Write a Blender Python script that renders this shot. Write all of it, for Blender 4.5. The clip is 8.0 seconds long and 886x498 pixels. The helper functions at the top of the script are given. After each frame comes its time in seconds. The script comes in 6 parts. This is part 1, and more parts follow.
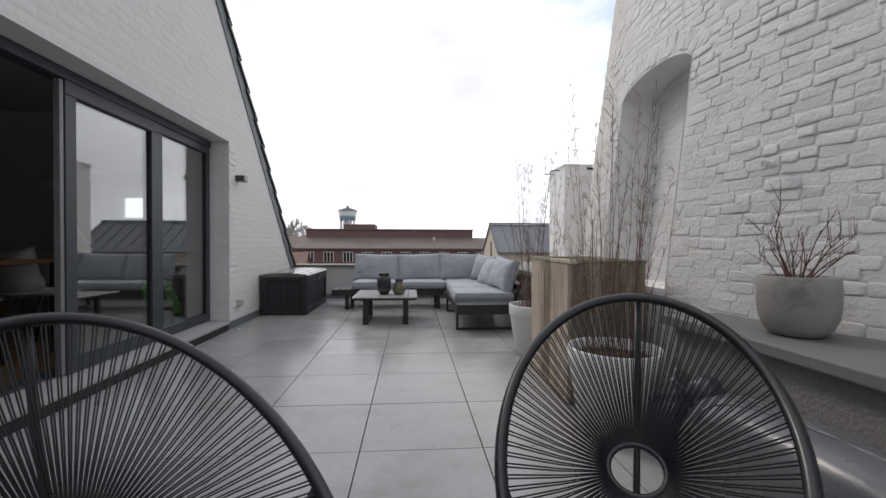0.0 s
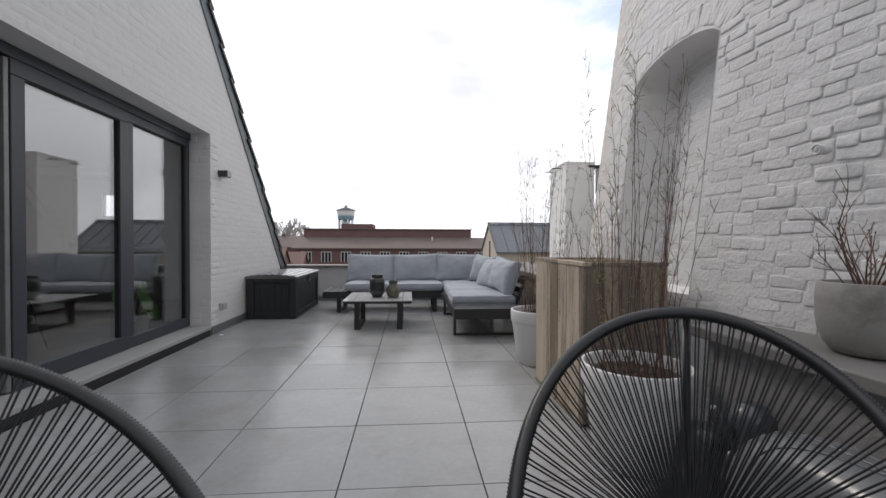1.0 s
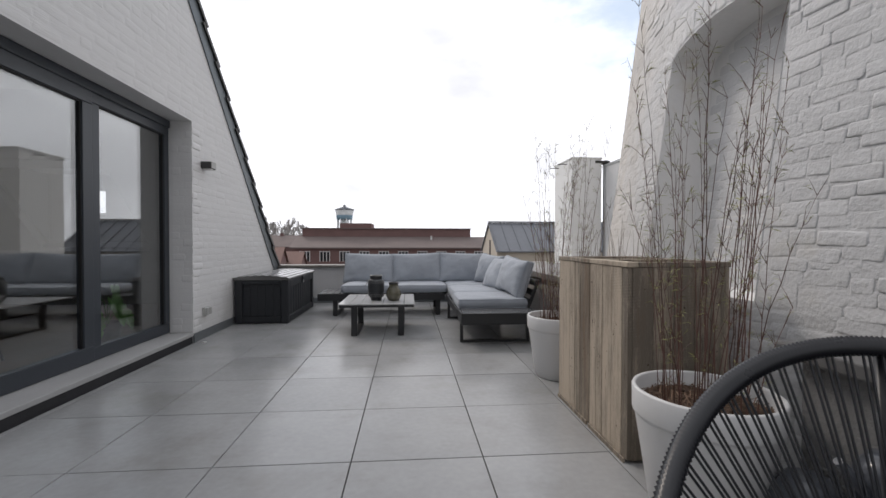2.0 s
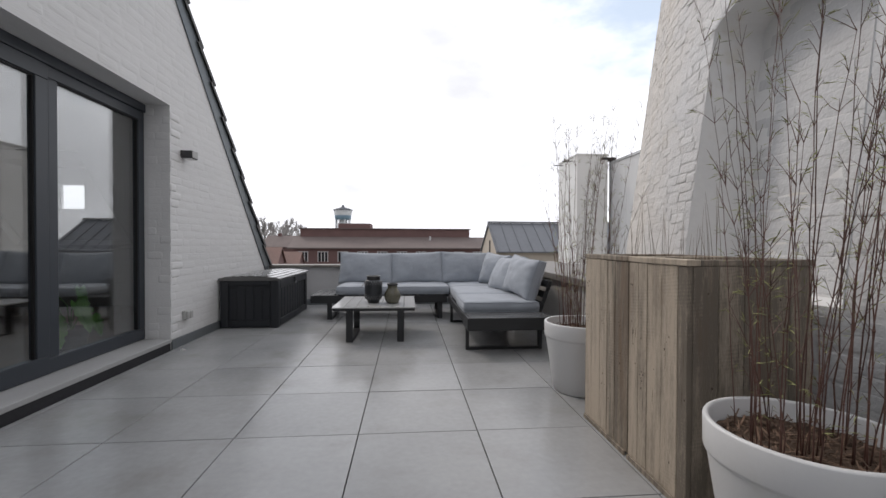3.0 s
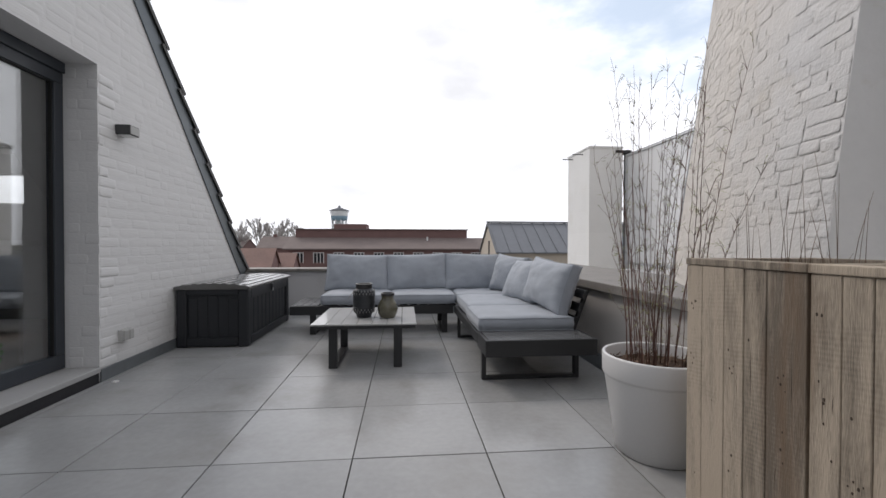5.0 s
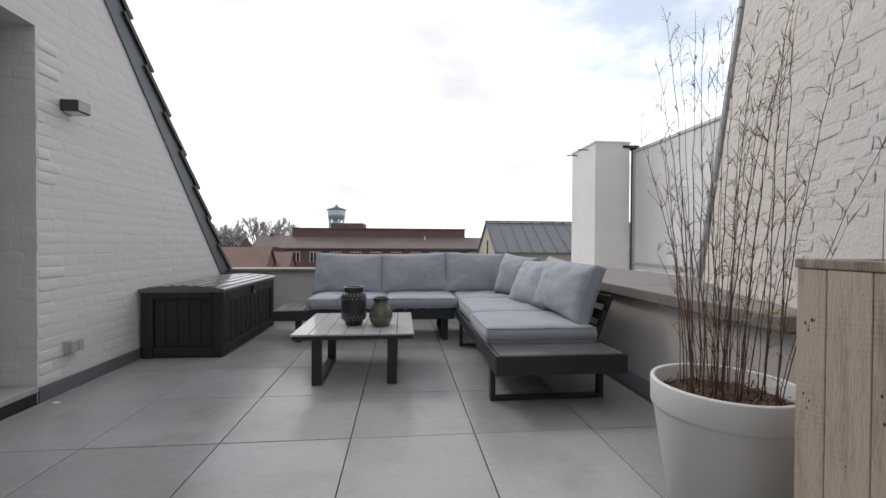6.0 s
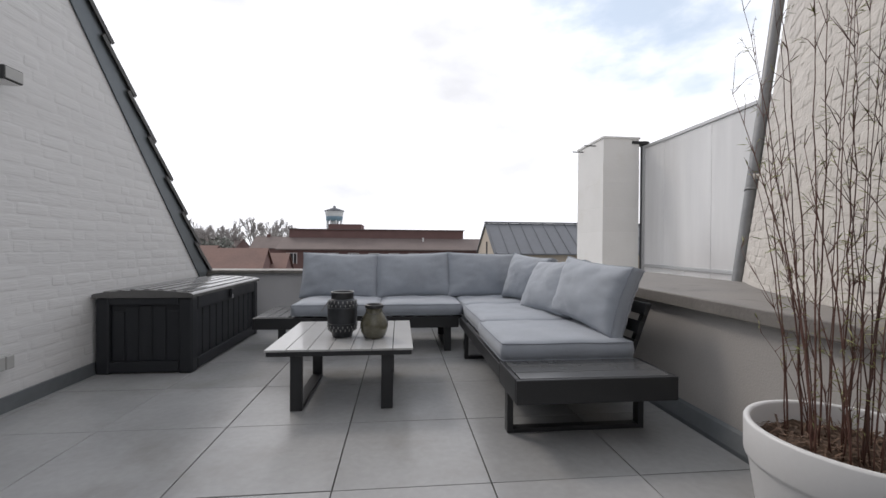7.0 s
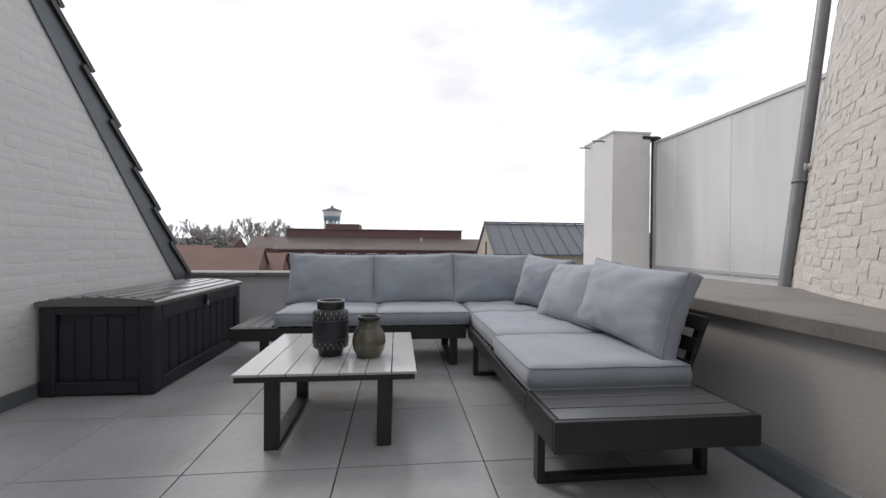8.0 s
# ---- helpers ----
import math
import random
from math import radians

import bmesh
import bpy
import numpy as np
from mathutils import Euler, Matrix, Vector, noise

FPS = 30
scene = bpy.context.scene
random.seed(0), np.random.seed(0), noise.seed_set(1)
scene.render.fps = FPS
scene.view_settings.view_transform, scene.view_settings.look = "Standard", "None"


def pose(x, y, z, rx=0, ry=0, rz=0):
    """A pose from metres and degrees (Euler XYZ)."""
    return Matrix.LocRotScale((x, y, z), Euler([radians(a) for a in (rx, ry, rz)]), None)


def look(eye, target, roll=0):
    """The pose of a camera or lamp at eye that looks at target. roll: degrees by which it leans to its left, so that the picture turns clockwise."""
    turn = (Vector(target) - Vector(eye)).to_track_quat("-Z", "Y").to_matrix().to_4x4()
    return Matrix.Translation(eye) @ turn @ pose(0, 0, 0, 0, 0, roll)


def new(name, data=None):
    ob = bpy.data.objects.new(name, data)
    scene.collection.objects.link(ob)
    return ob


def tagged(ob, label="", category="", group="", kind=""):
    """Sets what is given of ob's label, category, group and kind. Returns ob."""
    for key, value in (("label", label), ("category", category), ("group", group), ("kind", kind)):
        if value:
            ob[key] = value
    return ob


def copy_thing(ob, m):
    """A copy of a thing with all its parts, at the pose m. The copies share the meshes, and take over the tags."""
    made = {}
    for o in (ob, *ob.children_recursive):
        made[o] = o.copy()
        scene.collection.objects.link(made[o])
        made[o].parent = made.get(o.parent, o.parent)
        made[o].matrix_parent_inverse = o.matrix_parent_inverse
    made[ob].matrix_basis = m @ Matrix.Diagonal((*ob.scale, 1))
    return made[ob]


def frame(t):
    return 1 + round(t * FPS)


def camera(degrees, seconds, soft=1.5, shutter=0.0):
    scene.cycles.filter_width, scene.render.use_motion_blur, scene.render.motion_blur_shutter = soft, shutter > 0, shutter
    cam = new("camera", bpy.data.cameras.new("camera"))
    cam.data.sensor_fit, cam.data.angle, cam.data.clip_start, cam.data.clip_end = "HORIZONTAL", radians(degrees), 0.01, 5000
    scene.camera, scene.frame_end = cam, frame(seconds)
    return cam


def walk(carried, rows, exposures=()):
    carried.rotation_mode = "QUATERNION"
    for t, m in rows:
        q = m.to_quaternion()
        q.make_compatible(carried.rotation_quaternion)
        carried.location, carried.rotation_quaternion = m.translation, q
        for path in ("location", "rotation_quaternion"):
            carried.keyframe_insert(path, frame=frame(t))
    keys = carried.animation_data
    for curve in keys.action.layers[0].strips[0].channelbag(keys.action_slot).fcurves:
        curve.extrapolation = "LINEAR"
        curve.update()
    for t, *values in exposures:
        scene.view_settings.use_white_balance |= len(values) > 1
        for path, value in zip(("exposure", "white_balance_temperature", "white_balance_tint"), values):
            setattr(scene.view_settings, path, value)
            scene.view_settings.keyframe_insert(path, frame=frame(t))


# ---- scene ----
cam = camera(92.9, 8.0)
PATH = [
    (0, (0.245, 2.421, 1.001), (0.396, 4.415, 0.975), 0.2),
    (0.5, (0.283, 2.577, 0.988), (0.438, 4.571, 0.96), 0.1),
    (1, (0.29, 2.734, 1.0), (0.448, 4.728, 0.973), 0.2),
    (1.5, (0.274, 2.941, 0.995), (0.434, 4.934, 0.965), 0.1),
    (3, (0.24, 3.536, 0.955), (0.41, 5.528, 0.928), 0.2),
    (3.5, (0.233, 3.718, 0.943), (0.405, 5.711, 0.919), 0.1),
    (4, (0.224, 3.932, 0.945), (0.397, 5.924, 0.922), 0.2),
    (4.5, (0.221, 4.161, 0.948), (0.399, 6.153, 0.925), 0.1),
    (6, (0.237, 4.821, 0.932), (0.434, 6.811, 0.907), 0.3),
    (6.5, (0.237, 5.056, 0.913), (0.438, 7.046, 0.892), 0.3),
    (7, (0.243, 5.279, 0.908), (0.449, 7.269, 0.89), 0.4),
    (7.5, (0.248, 5.514, 0.91), (0.46, 7.503, 0.891), 0.5),
    (8, (0.231, 5.722, 0.904), (0.447, 7.71, 0.887), 0.5),
]
walk(cam, [(t, look(eye, target, roll)) for t, eye, target, roll in PATH], [(0, -0.08), (4, -0.10), (8, -0.14)])

# ---------------------------------------------------------------- world, sun, exposure
world = bpy.data.worlds.new("sky")
scene.world = world
world.use_nodes = True
wn, wl = world.node_tree.nodes, world.node_tree.links
wn.clear()
w_out = wn.new("ShaderNodeOutputWorld")
w_bg = wn.new("ShaderNodeBackground")
w_sky = wn.new("ShaderNodeTexSky")
w_sky.sky_type = "NISHITA"
w_sky.sun_disc = False
w_sky.sun_elevation, w_sky.sun_rotation = radians(42), radians(-38)
w_co = wn.new("ShaderNodeTexCoord")
w_map = wn.new("ShaderNodeMapping")
w_map.inputs["Scale"].default_value = (1.0, 1.0, 2.2)
w_noise = wn.new("ShaderNodeTexNoise")
w_noise.inputs["Scale"].default_value = 2.4
w_noise.inputs["Detail"].default_value = 7
w_noise.inputs["Roughness"].default_value = 0.55
w_dot = wn.new("ShaderNodeVectorMath")
w_dot.operation = "DOT_PRODUCT"
w_dot.inputs[1].default_value = Vector((0.40, 0.77, 0.53)).normalized()
w_gap = wn.new("ShaderNodeMapRange")
w_gap.inputs["From Min"].default_value, w_gap.inputs["From Max"].default_value = 0.938, 0.996
w_gap.inputs["To Min"].default_value, w_gap.inputs["To Max"].default_value = 0.30, -0.11
w_add = wn.new("ShaderNodeMath")
w_add.operation = "ADD"
w_ramp = wn.new("ShaderNodeMapRange")
w_ramp.interpolation_type = "SMOOTHSTEP"
w_ramp.inputs["From Min"].default_value, w_ramp.inputs["From Max"].default_value = 0.36, 0.58
w_noise2 = wn.new("ShaderNodeTexNoise")
w_noise2.inputs["Scale"].default_value = 3.1
w_noise2.inputs["Detail"].default_value = 5
w_cloud = wn.new("ShaderNodeValToRGB")
w_cloud.color_ramp.elements[0].position, w_cloud.color_ramp.elements[0].color = 0.30, (0.84, 0.86, 0.89, 1)
w_cloud.color_ramp.elements[1].position, w_cloud.color_ramp.elements[1].color = 0.62, (1.28, 1.31, 1.35, 1)
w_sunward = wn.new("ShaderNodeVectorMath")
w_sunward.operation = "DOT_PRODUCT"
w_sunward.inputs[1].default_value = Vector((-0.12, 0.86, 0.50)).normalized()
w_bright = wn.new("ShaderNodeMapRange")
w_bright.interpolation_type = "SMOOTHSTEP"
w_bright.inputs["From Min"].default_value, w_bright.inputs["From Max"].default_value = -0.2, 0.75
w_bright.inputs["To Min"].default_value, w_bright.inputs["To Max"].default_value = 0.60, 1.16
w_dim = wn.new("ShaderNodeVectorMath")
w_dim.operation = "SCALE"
w_scale = wn.new("ShaderNodeVectorMath")
w_scale.operation = "SCALE"
w_scale.inputs["Scale"].default_value = 0.085
w_lift = wn.new("ShaderNodeVectorMath")
w_lift.operation = "ADD"
w_lift.inputs[1].default_value = (0.57, 0.63, 0.66)
w_mix = wn.new("ShaderNodeMix")
w_mix.data_type = "RGBA"
wl.new(w_co.outputs["Generated"], w_map.inputs["Vector"])
wl.new(w_map.outputs["Vector"], w_noise.inputs["Vector"])
wl.new(w_map.outputs["Vector"], w_noise2.inputs["Vector"])
wl.new(w_co.outputs["Generated"], w_dot.inputs[0])
wl.new(w_dot.outputs["Value"], w_gap.inputs["Value"])
wl.new(w_noise.outputs["Fac"], w_add.inputs[0])
wl.new(w_gap.outputs["Result"], w_add.inputs[1])
wl.new(w_add.outputs["Value"], w_ramp.inputs["Value"])
wl.new(w_noise2.outputs["Fac"], w_cloud.inputs["Fac"])
wl.new(w_sky.outputs["Color"], w_scale.inputs[0])
wl.new(w_scale.outputs["Vector"], w_lift.inputs[0])
wl.new(w_ramp.outputs["Result"], w_mix.inputs["Factor"])
wl.new(w_lift.outputs["Vector"], w_mix.inputs["A"])
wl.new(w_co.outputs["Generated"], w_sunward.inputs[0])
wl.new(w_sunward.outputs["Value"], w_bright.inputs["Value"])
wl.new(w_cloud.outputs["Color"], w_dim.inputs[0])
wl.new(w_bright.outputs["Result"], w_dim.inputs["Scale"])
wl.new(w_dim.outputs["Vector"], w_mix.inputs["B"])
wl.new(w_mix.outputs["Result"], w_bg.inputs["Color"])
w_bg.inputs["Strength"].default_value = 1.0
wl.new(w_bg.outputs["Background"], w_out.inputs["Surface"])

sun = new("sun", bpy.data.lights.new("sun", "SUN"))
sun.data.energy, sun.data.angle, sun.data.color = 1.0, radians(11), (1.0, 0.91, 0.80)
sun.matrix_world = look((-8, 10, 12), (0, 0, 0))
scene.view_settings.use_white_balance = True
scene.view_settings.white_balance_temperature, scene.view_settings.white_balance_tint = 6480, 13


# ---------------------------------------------------------------- materials
def surf(name, col, rough=0.6, metal=0.0, vary=0.12, scale=2.5, fine=40.0, bump=0.15, depth=0.004, stretch=(1, 1, 1),
         piece=0.0, island=0.0, stain=None, stain_scale=1.6, stain_at=(0.55, 0.75), coat=0.0, sheen=0.0, lump=0.0, saw=0.0, sun_tint=None):
    """A node material: two scales of noise, optional stains, colour by piece, fine relief."""
    m = bpy.data.materials.new(name)
    m.use_nodes = True
    n, l = m.node_tree.nodes, m.node_tree.links
    p = n["Principled BSDF"]
    geo = n.new("ShaderNodeNewGeometry")
    mp = n.new("ShaderNodeMapping")
    mp.inputs["Scale"].default_value = stretch
    l.new(geo.outputs["Position"], mp.inputs["Vector"])
    big, small = n.new("ShaderNodeTexNoise"), n.new("ShaderNodeTexNoise")
    big.inputs["Scale"].default_value, big.inputs["Detail"].default_value = scale, 4
    small.inputs["Scale"].default_value, small.inputs["Detail"].default_value = fine, 3
    l.new(mp.outputs["Vector"], big.inputs["Vector"])
    l.new(mp.outputs["Vector"], small.inputs["Vector"])
    fac = n.new("ShaderNodeMath")
    fac.operation = "MULTIPLY_ADD"
    fac.inputs[1].default_value = 0.62
    l.new(big.outputs["Fac"], fac.inputs[0])
    half = n.new("ShaderNodeMath")
    half.operation = "MULTIPLY"
    half.inputs[1].default_value = 0.38
    l.new(small.outputs["Fac"], half.inputs[0])
    l.new(half.outputs["Value"], fac.inputs[2])
    last = fac.outputs["Value"]
    for amount, node, socket in ((piece, "ShaderNodeObjectInfo", "Random"), (island, "ShaderNodeNewGeometry", "Random Per Island")):
        if amount:
            src = n.new(node)
            add = n.new("ShaderNodeMath")
            add.operation = "MULTIPLY_ADD"
            add.inputs[1].default_value = amount
            l.new(src.outputs[socket], add.inputs[0])
            l.new(last, add.inputs[2])
            sub = n.new("ShaderNodeMath")
            sub.operation = "SUBTRACT"
            sub.inputs[1].default_value = amount / 2
            l.new(add.outputs["Value"], sub.inputs[0])
            last = sub.outputs["Value"]
    if saw:
        wave = n.new("ShaderNodeTexWave")
        wave.bands_direction = "Z"
        wave.inputs["Scale"].default_value, wave.inputs["Distortion"].default_value = 24, 2.2
        wave.inputs["Detail"].default_value, wave.inputs["Detail Scale"].default_value = 2, 0.8
        tilt = n.new("ShaderNodeMapping")
        tilt.inputs["Rotation"].default_value = (0.13, 0.10, 0)
        l.new(geo.outputs["Position"], tilt.inputs["Vector"])
        l.new(tilt.outputs["Vector"], wave.inputs["Vector"])
        patch = n.new("ShaderNodeTexNoise")
        patch.inputs["Scale"].default_value = 7
        l.new(geo.outputs["Position"], patch.inputs["Vector"])
        cut = n.new("ShaderNodeMapRange")
        cut.inputs["From Min"].default_value, cut.inputs["From Max"].default_value = 0.48, 0.66
        l.new(patch.outputs["Fac"], cut.inputs["Value"])
        marks = n.new("ShaderNodeMath")
        marks.operation = "MULTIPLY"
        l.new(wave.outputs["Fac"], marks.inputs[0])
        l.new(cut.outputs["Result"], marks.inputs[1])
        less = n.new("ShaderNodeMath")
        less.operation = "MULTIPLY_ADD"
        less.inputs[1].default_value = -saw
        l.new(marks.outputs["Value"], less.inputs[0])
        l.new(last, less.inputs[2])
        last = less.outputs["Value"]
    ramp = n.new("ShaderNodeMapRange")
    ramp.inputs["From Min"].default_value, ramp.inputs["From Max"].default_value = (0.33, 0.67) if saw else (0.25, 0.75)
    l.new(last, ramp.inputs["Value"])
    mix = n.new("ShaderNodeMix")
    mix.data_type = "RGBA"
    mix.inputs["A"].default_value = (*[min(1, c * (1 - vary)) for c in col], 1)
    mix.inputs["B"].default_value = (*[min(1, c * (1 + vary)) for c in col], 1)
    l.new(ramp.outputs["Result"], mix.inputs["Factor"])
    out = mix.outputs["Result"]
    if stain:
        st = n.new("ShaderNodeTexNoise")
        st.inputs["Scale"].default_value, st.inputs["Detail"].default_value, st.inputs["Roughness"].default_value = stain_scale, 6, 0.65
        l.new(mp.outputs["Vector"] if saw else geo.outputs["Position"], st.inputs["Vector"])
        sr = n.new("ShaderNodeMapRange")
        sr.interpolation_type = "SMOOTHSTEP"
        sr.inputs["From Min"].default_value, sr.inputs["From Max"].default_value = stain_at
        l.new(st.outputs["Fac"], sr.inputs["Value"])
        m2 = n.new("ShaderNodeMix")
        m2.data_type = "RGBA"
        m2.inputs["B"].default_value = (*stain, 1)
        l.new(sr.outputs["Result"], m2.inputs["Factor"])
        l.new(out, m2.inputs["A"])
        out = m2.outputs["Result"]
    if sun_tint:
        # warm sunlight painted in past a line across the terrace, with an uneven border
        sep = n.new("ShaderNodeSeparateXYZ")
        l.new(geo.outputs["Position"], sep.inputs["Vector"])
        wander = n.new("ShaderNodeMath")
        wander.operation = "MULTIPLY_ADD"
        wander.inputs[1].default_value = 1.2
        l.new(big.outputs["Fac"], wander.inputs[0])
        l.new(sep.outputs["Y"], wander.inputs[2])
        far = n.new("ShaderNodeMapRange")
        far.inputs["From Min"].default_value, far.inputs["From Max"].default_value = sun_tint[1], sun_tint[2]
        l.new(wander.outputs["Value"], far.inputs["Value"])
        m3 = n.new("ShaderNodeMix")
        m3.data_type, m3.blend_type = "RGBA", "MULTIPLY"
        m3.inputs["B"].default_value = (*sun_tint[0], 1)
        l.new(far.outputs["Result"], m3.inputs["Factor"])
        l.new(out, m3.inputs["A"])
        out = m3.outputs["Result"]
    l.new(out, p.inputs["Base Color"])
    rr = n.new("ShaderNodeMapRange")
    rr.inputs["To Min"].default_value, rr.inputs["To Max"].default_value = max(0.03, rough - 0.08), min(1, rough + 0.08)
    l.new(big.outputs["Fac"], rr.inputs["Value"])
    l.new(rr.outputs["Result"], p.inputs["Roughness"])
    p.inputs["Metallic"].default_value = metal
    p.inputs["Coat Weight"].default_value = coat
    p.inputs["Sheen Weight"].default_value = sheen
    if bump:
        b = n.new("ShaderNodeBump")
        b.inputs["Strength"].default_value, b.inputs["Distance"].default_value = bump, depth
        if lump:
            mid = n.new("ShaderNodeTexNoise")
            mid.inputs["Scale"].default_value, mid.inputs["Detail"].default_value = fine / 4, 4
            l.new(mp.outputs["Vector"], mid.inputs["Vector"])
            tall = n.new("ShaderNodeMath")
            tall.operation = "MULTIPLY_ADD"
            tall.inputs[1].default_value = lump
            l.new(mid.outputs["Fac"], tall.inputs[0])
            l.new(small.outputs["Fac"], tall.inputs[2])
            l.new(tall.outputs["Value"], b.inputs["Height"])
        else:
            l.new(small.outputs["Fac"], b.inputs["Height"])
        l.new(b.outputs["Normal"], p.inputs["Normal"])
    return m


def glass(name, tint=(1, 1, 1), ior=1.5):
    """Clear glass for panes with two faces."""
    m = bpy.data.materials.new(name)
    m.use_nodes = True
    n, l = m.node_tree.nodes, m.node_tree.links
    n.remove(n["Principled BSDF"])
    g = n.new("ShaderNodeBsdfGlass")
    g.inputs["Color"].default_value = (*tint, 1)
    g.inputs["Roughness"].default_value = 0.0
    g.inputs["IOR"].default_value = ior
    l.new(g.outputs["BSDF"], n["Material Output"].inputs["Surface"])
    return m


def sheet(name, col, rough=0.2):
    """Translucent twin-wall plastic: light passes diffusely, with paler and darker vertical streaks."""
    m = bpy.data.materials.new(name)
    m.use_nodes = True
    n, l = m.node_tree.nodes, m.node_tree.links
    p = n["Principled BSDF"]
    geo, mp, no = n.new("ShaderNodeNewGeometry"), n.new("ShaderNodeMapping"), n.new("ShaderNodeTexNoise")
    mp.inputs["Scale"].default_value = (2.2, 2.2, 0.25)
    no.inputs["Scale"].default_value, no.inputs["Detail"].default_value = 1.6, 5
    mix = n.new("ShaderNodeMix")
    mix.data_type = "RGBA"
    mix.inputs["A"].default_value = (*[c * 0.75 for c in col], 1)
    mix.inputs["B"].default_value = (*[min(1, c * 1.2) for c in col], 1)
    tl, mx = n.new("ShaderNodeBsdfTranslucent"), n.new("ShaderNodeMixShader")
    l.new(geo.outputs["Position"], mp.inputs["Vector"])
    l.new(mp.outputs["Vector"], no.inputs["Vector"])
    l.new(no.outputs["Fac"], mix.inputs["Factor"])
    l.new(mix.outputs["Result"], p.inputs["Base Color"])
    l.new(mix.outputs["Result"], tl.inputs["Color"])
    p.inputs["Roughness"].default_value = rough
    p.inputs["IOR"].default_value = 2.6
    mx.inputs["Fac"].default_value = 0.42
    l.new(p.outputs["BSDF"], mx.inputs[1])
    l.new(tl.outputs["BSDF"], mx.inputs[2])
    l.new(mx.outputs["Shader"], n["Material Output"].inputs["Surface"])
    return m


# The tower's far part has warm sunlight multiplied into its paint colour.
PAINT = surf("white_painted_brick", (0.60, 0.603, 0.608), 0.62, vary=0.08, scale=3, fine=60, bump=0.42, depth=0.006, piece=0.25, island=0.25, stain=(0.56, 0.54, 0.50), stain_scale=2.2, stain_at=(0.56, 0.80), lump=2.0, sun_tint=((0.97, 0.91, 0.83), 6.3, 7.4))
PAINT_FLAT = surf("white_painted_wall", (0.69, 0.69, 0.69), 0.6, vary=0.06, scale=2, fine=45, bump=0.3, depth=0.004, stretch=(1, 0.25, 2.0), island=0.15, stain=(0.60, 0.60, 0.60), stain_scale=1.4, stain_at=(0.55, 0.8), lump=1.0)
PLASTER = surf("white_plaster", (0.76, 0.757, 0.75), 0.65, vary=0.05, scale=2.5, fine=25, bump=0.25, depth=0.006, stain=(0.62, 0.58, 0.50), stain_scale=2.5, stain_at=(0.58, 0.8))
RENDERED = surf("grey_render", (0.45, 0.43, 0.41), 0.8, vary=0.13, scale=1.5, fine=130, bump=0.35, depth=0.004, stain=(0.37, 0.355, 0.34), stain_scale=1.3, stain_at=(0.5, 0.75))
STONE = surf("grey_stone_coping", (0.205, 0.19, 0.175), 0.55, vary=0.26, scale=3.5, fine=70, bump=0.3, stain=(0.115, 0.105, 0.095), stain_scale=5.5, stain_at=(0.55, 0.75))
STONE_SILL = surf("grey_stone_sill", (0.40, 0.40, 0.40), 0.55, vary=0.1, scale=4, fine=60, bump=0.15)
TILE = surf("porcelain_floor_tile", (0.350, 0.354, 0.357), 0.23, vary=0.14, scale=2.2, fine=30, bump=0.06, depth=0.002, piece=0.28, stain=(0.27, 0.265, 0.255), stain_scale=1.9, stain_at=(0.46, 0.80))
JOINT = surf("dark_joint", (0.06, 0.058, 0.055), 0.9, vary=0.2)
ZINC = surf("dark_zinc", (0.12, 0.135, 0.145), 0.45, metal=0.5, vary=0.15, scale=4, fine=20, bump=0.05)
FLASH = surf("grey_flashing", (0.165, 0.18, 0.192), 0.5, metal=0.2, vary=0.15, scale=5, fine=25, bump=0.1)
BITUMEN = surf("black_upstand", (0.03, 0.03, 0.034), 0.6, vary=0.2, bump=0.2)
ROOF = surf("dark_grey_roof_tile", (0.085, 0.083, 0.082), 0.7, vary=0.25, scale=6, fine=70, bump=0.3, piece=0.4, island=0.4)
FRAME = surf("anthracite_window_frame", (0.040, 0.047, 0.058), 0.42, vary=0.08, scale=3, fine=90, bump=0.02)
GASKET = surf("black_gasket", (0.015, 0.015, 0.016), 0.6, vary=0.1)
PANE = glass("window_glass", (0.97, 0.975, 0.975), 1.76)
INNER_WALL = surf("interior_wall_paint", (0.55, 0.54, 0.52), 0.7, vary=0.05)
INNER_DARK = surf("dark_interior_panel", (0.10, 0.10, 0.10), 0.6, vary=0.1)
INNER_FLOOR = surf("brown_wood_floor", (0.20, 0.13, 0.085), 0.45, vary=0.2, scale=3, fine=20, stretch=(4, 0.6, 1))
TABLE_WOOD = surf("orange_brown_wood", (0.28, 0.13, 0.055), 0.4, vary=0.2, scale=4, fine=30, stretch=(4, 0.5, 1))
WHITE_PLASTIC = surf("white_shell_plastic", (0.75, 0.75, 0.74), 0.35, vary=0.03, bump=0)
METAL_DARK = surf("anthracite_aluminium", (0.024, 0.025, 0.027), 0.38, metal=0.15, vary=0.12, scale=5, fine=120, bump=0.03, piece=0.1)
SLAT_TOP = surf("grey_coated_slat", (0.095, 0.098, 0.102), 0.24, vary=0.12, scale=3, fine=40, bump=0, piece=0.2)
# Dark grey slats; their sky sheen is put into this pale base colour.
TABLE_SLAT = surf("sheen_grey_slat", (0.48, 0.48, 0.475), 0.16, vary=0.06, scale=1.2, fine=8, bump=0, piece=0.3)
LEDGE = surf("dark_grey_concrete", (0.15, 0.147, 0.144), 0.6, vary=0.12, scale=3, fine=50, bump=0.15, stain=(0.15, 0.145, 0.14), stain_scale=3, stain_at=(0.55, 0.75))
PALE_RENDER = surf("pale_grey_render", (0.55, 0.55, 0.56), 0.75, vary=0.08, scale=1.6, fine=110, bump=0.25, depth=0.004, stain=(0.44, 0.435, 0.43), stain_scale=1.5, stain_at=(0.5, 0.75))
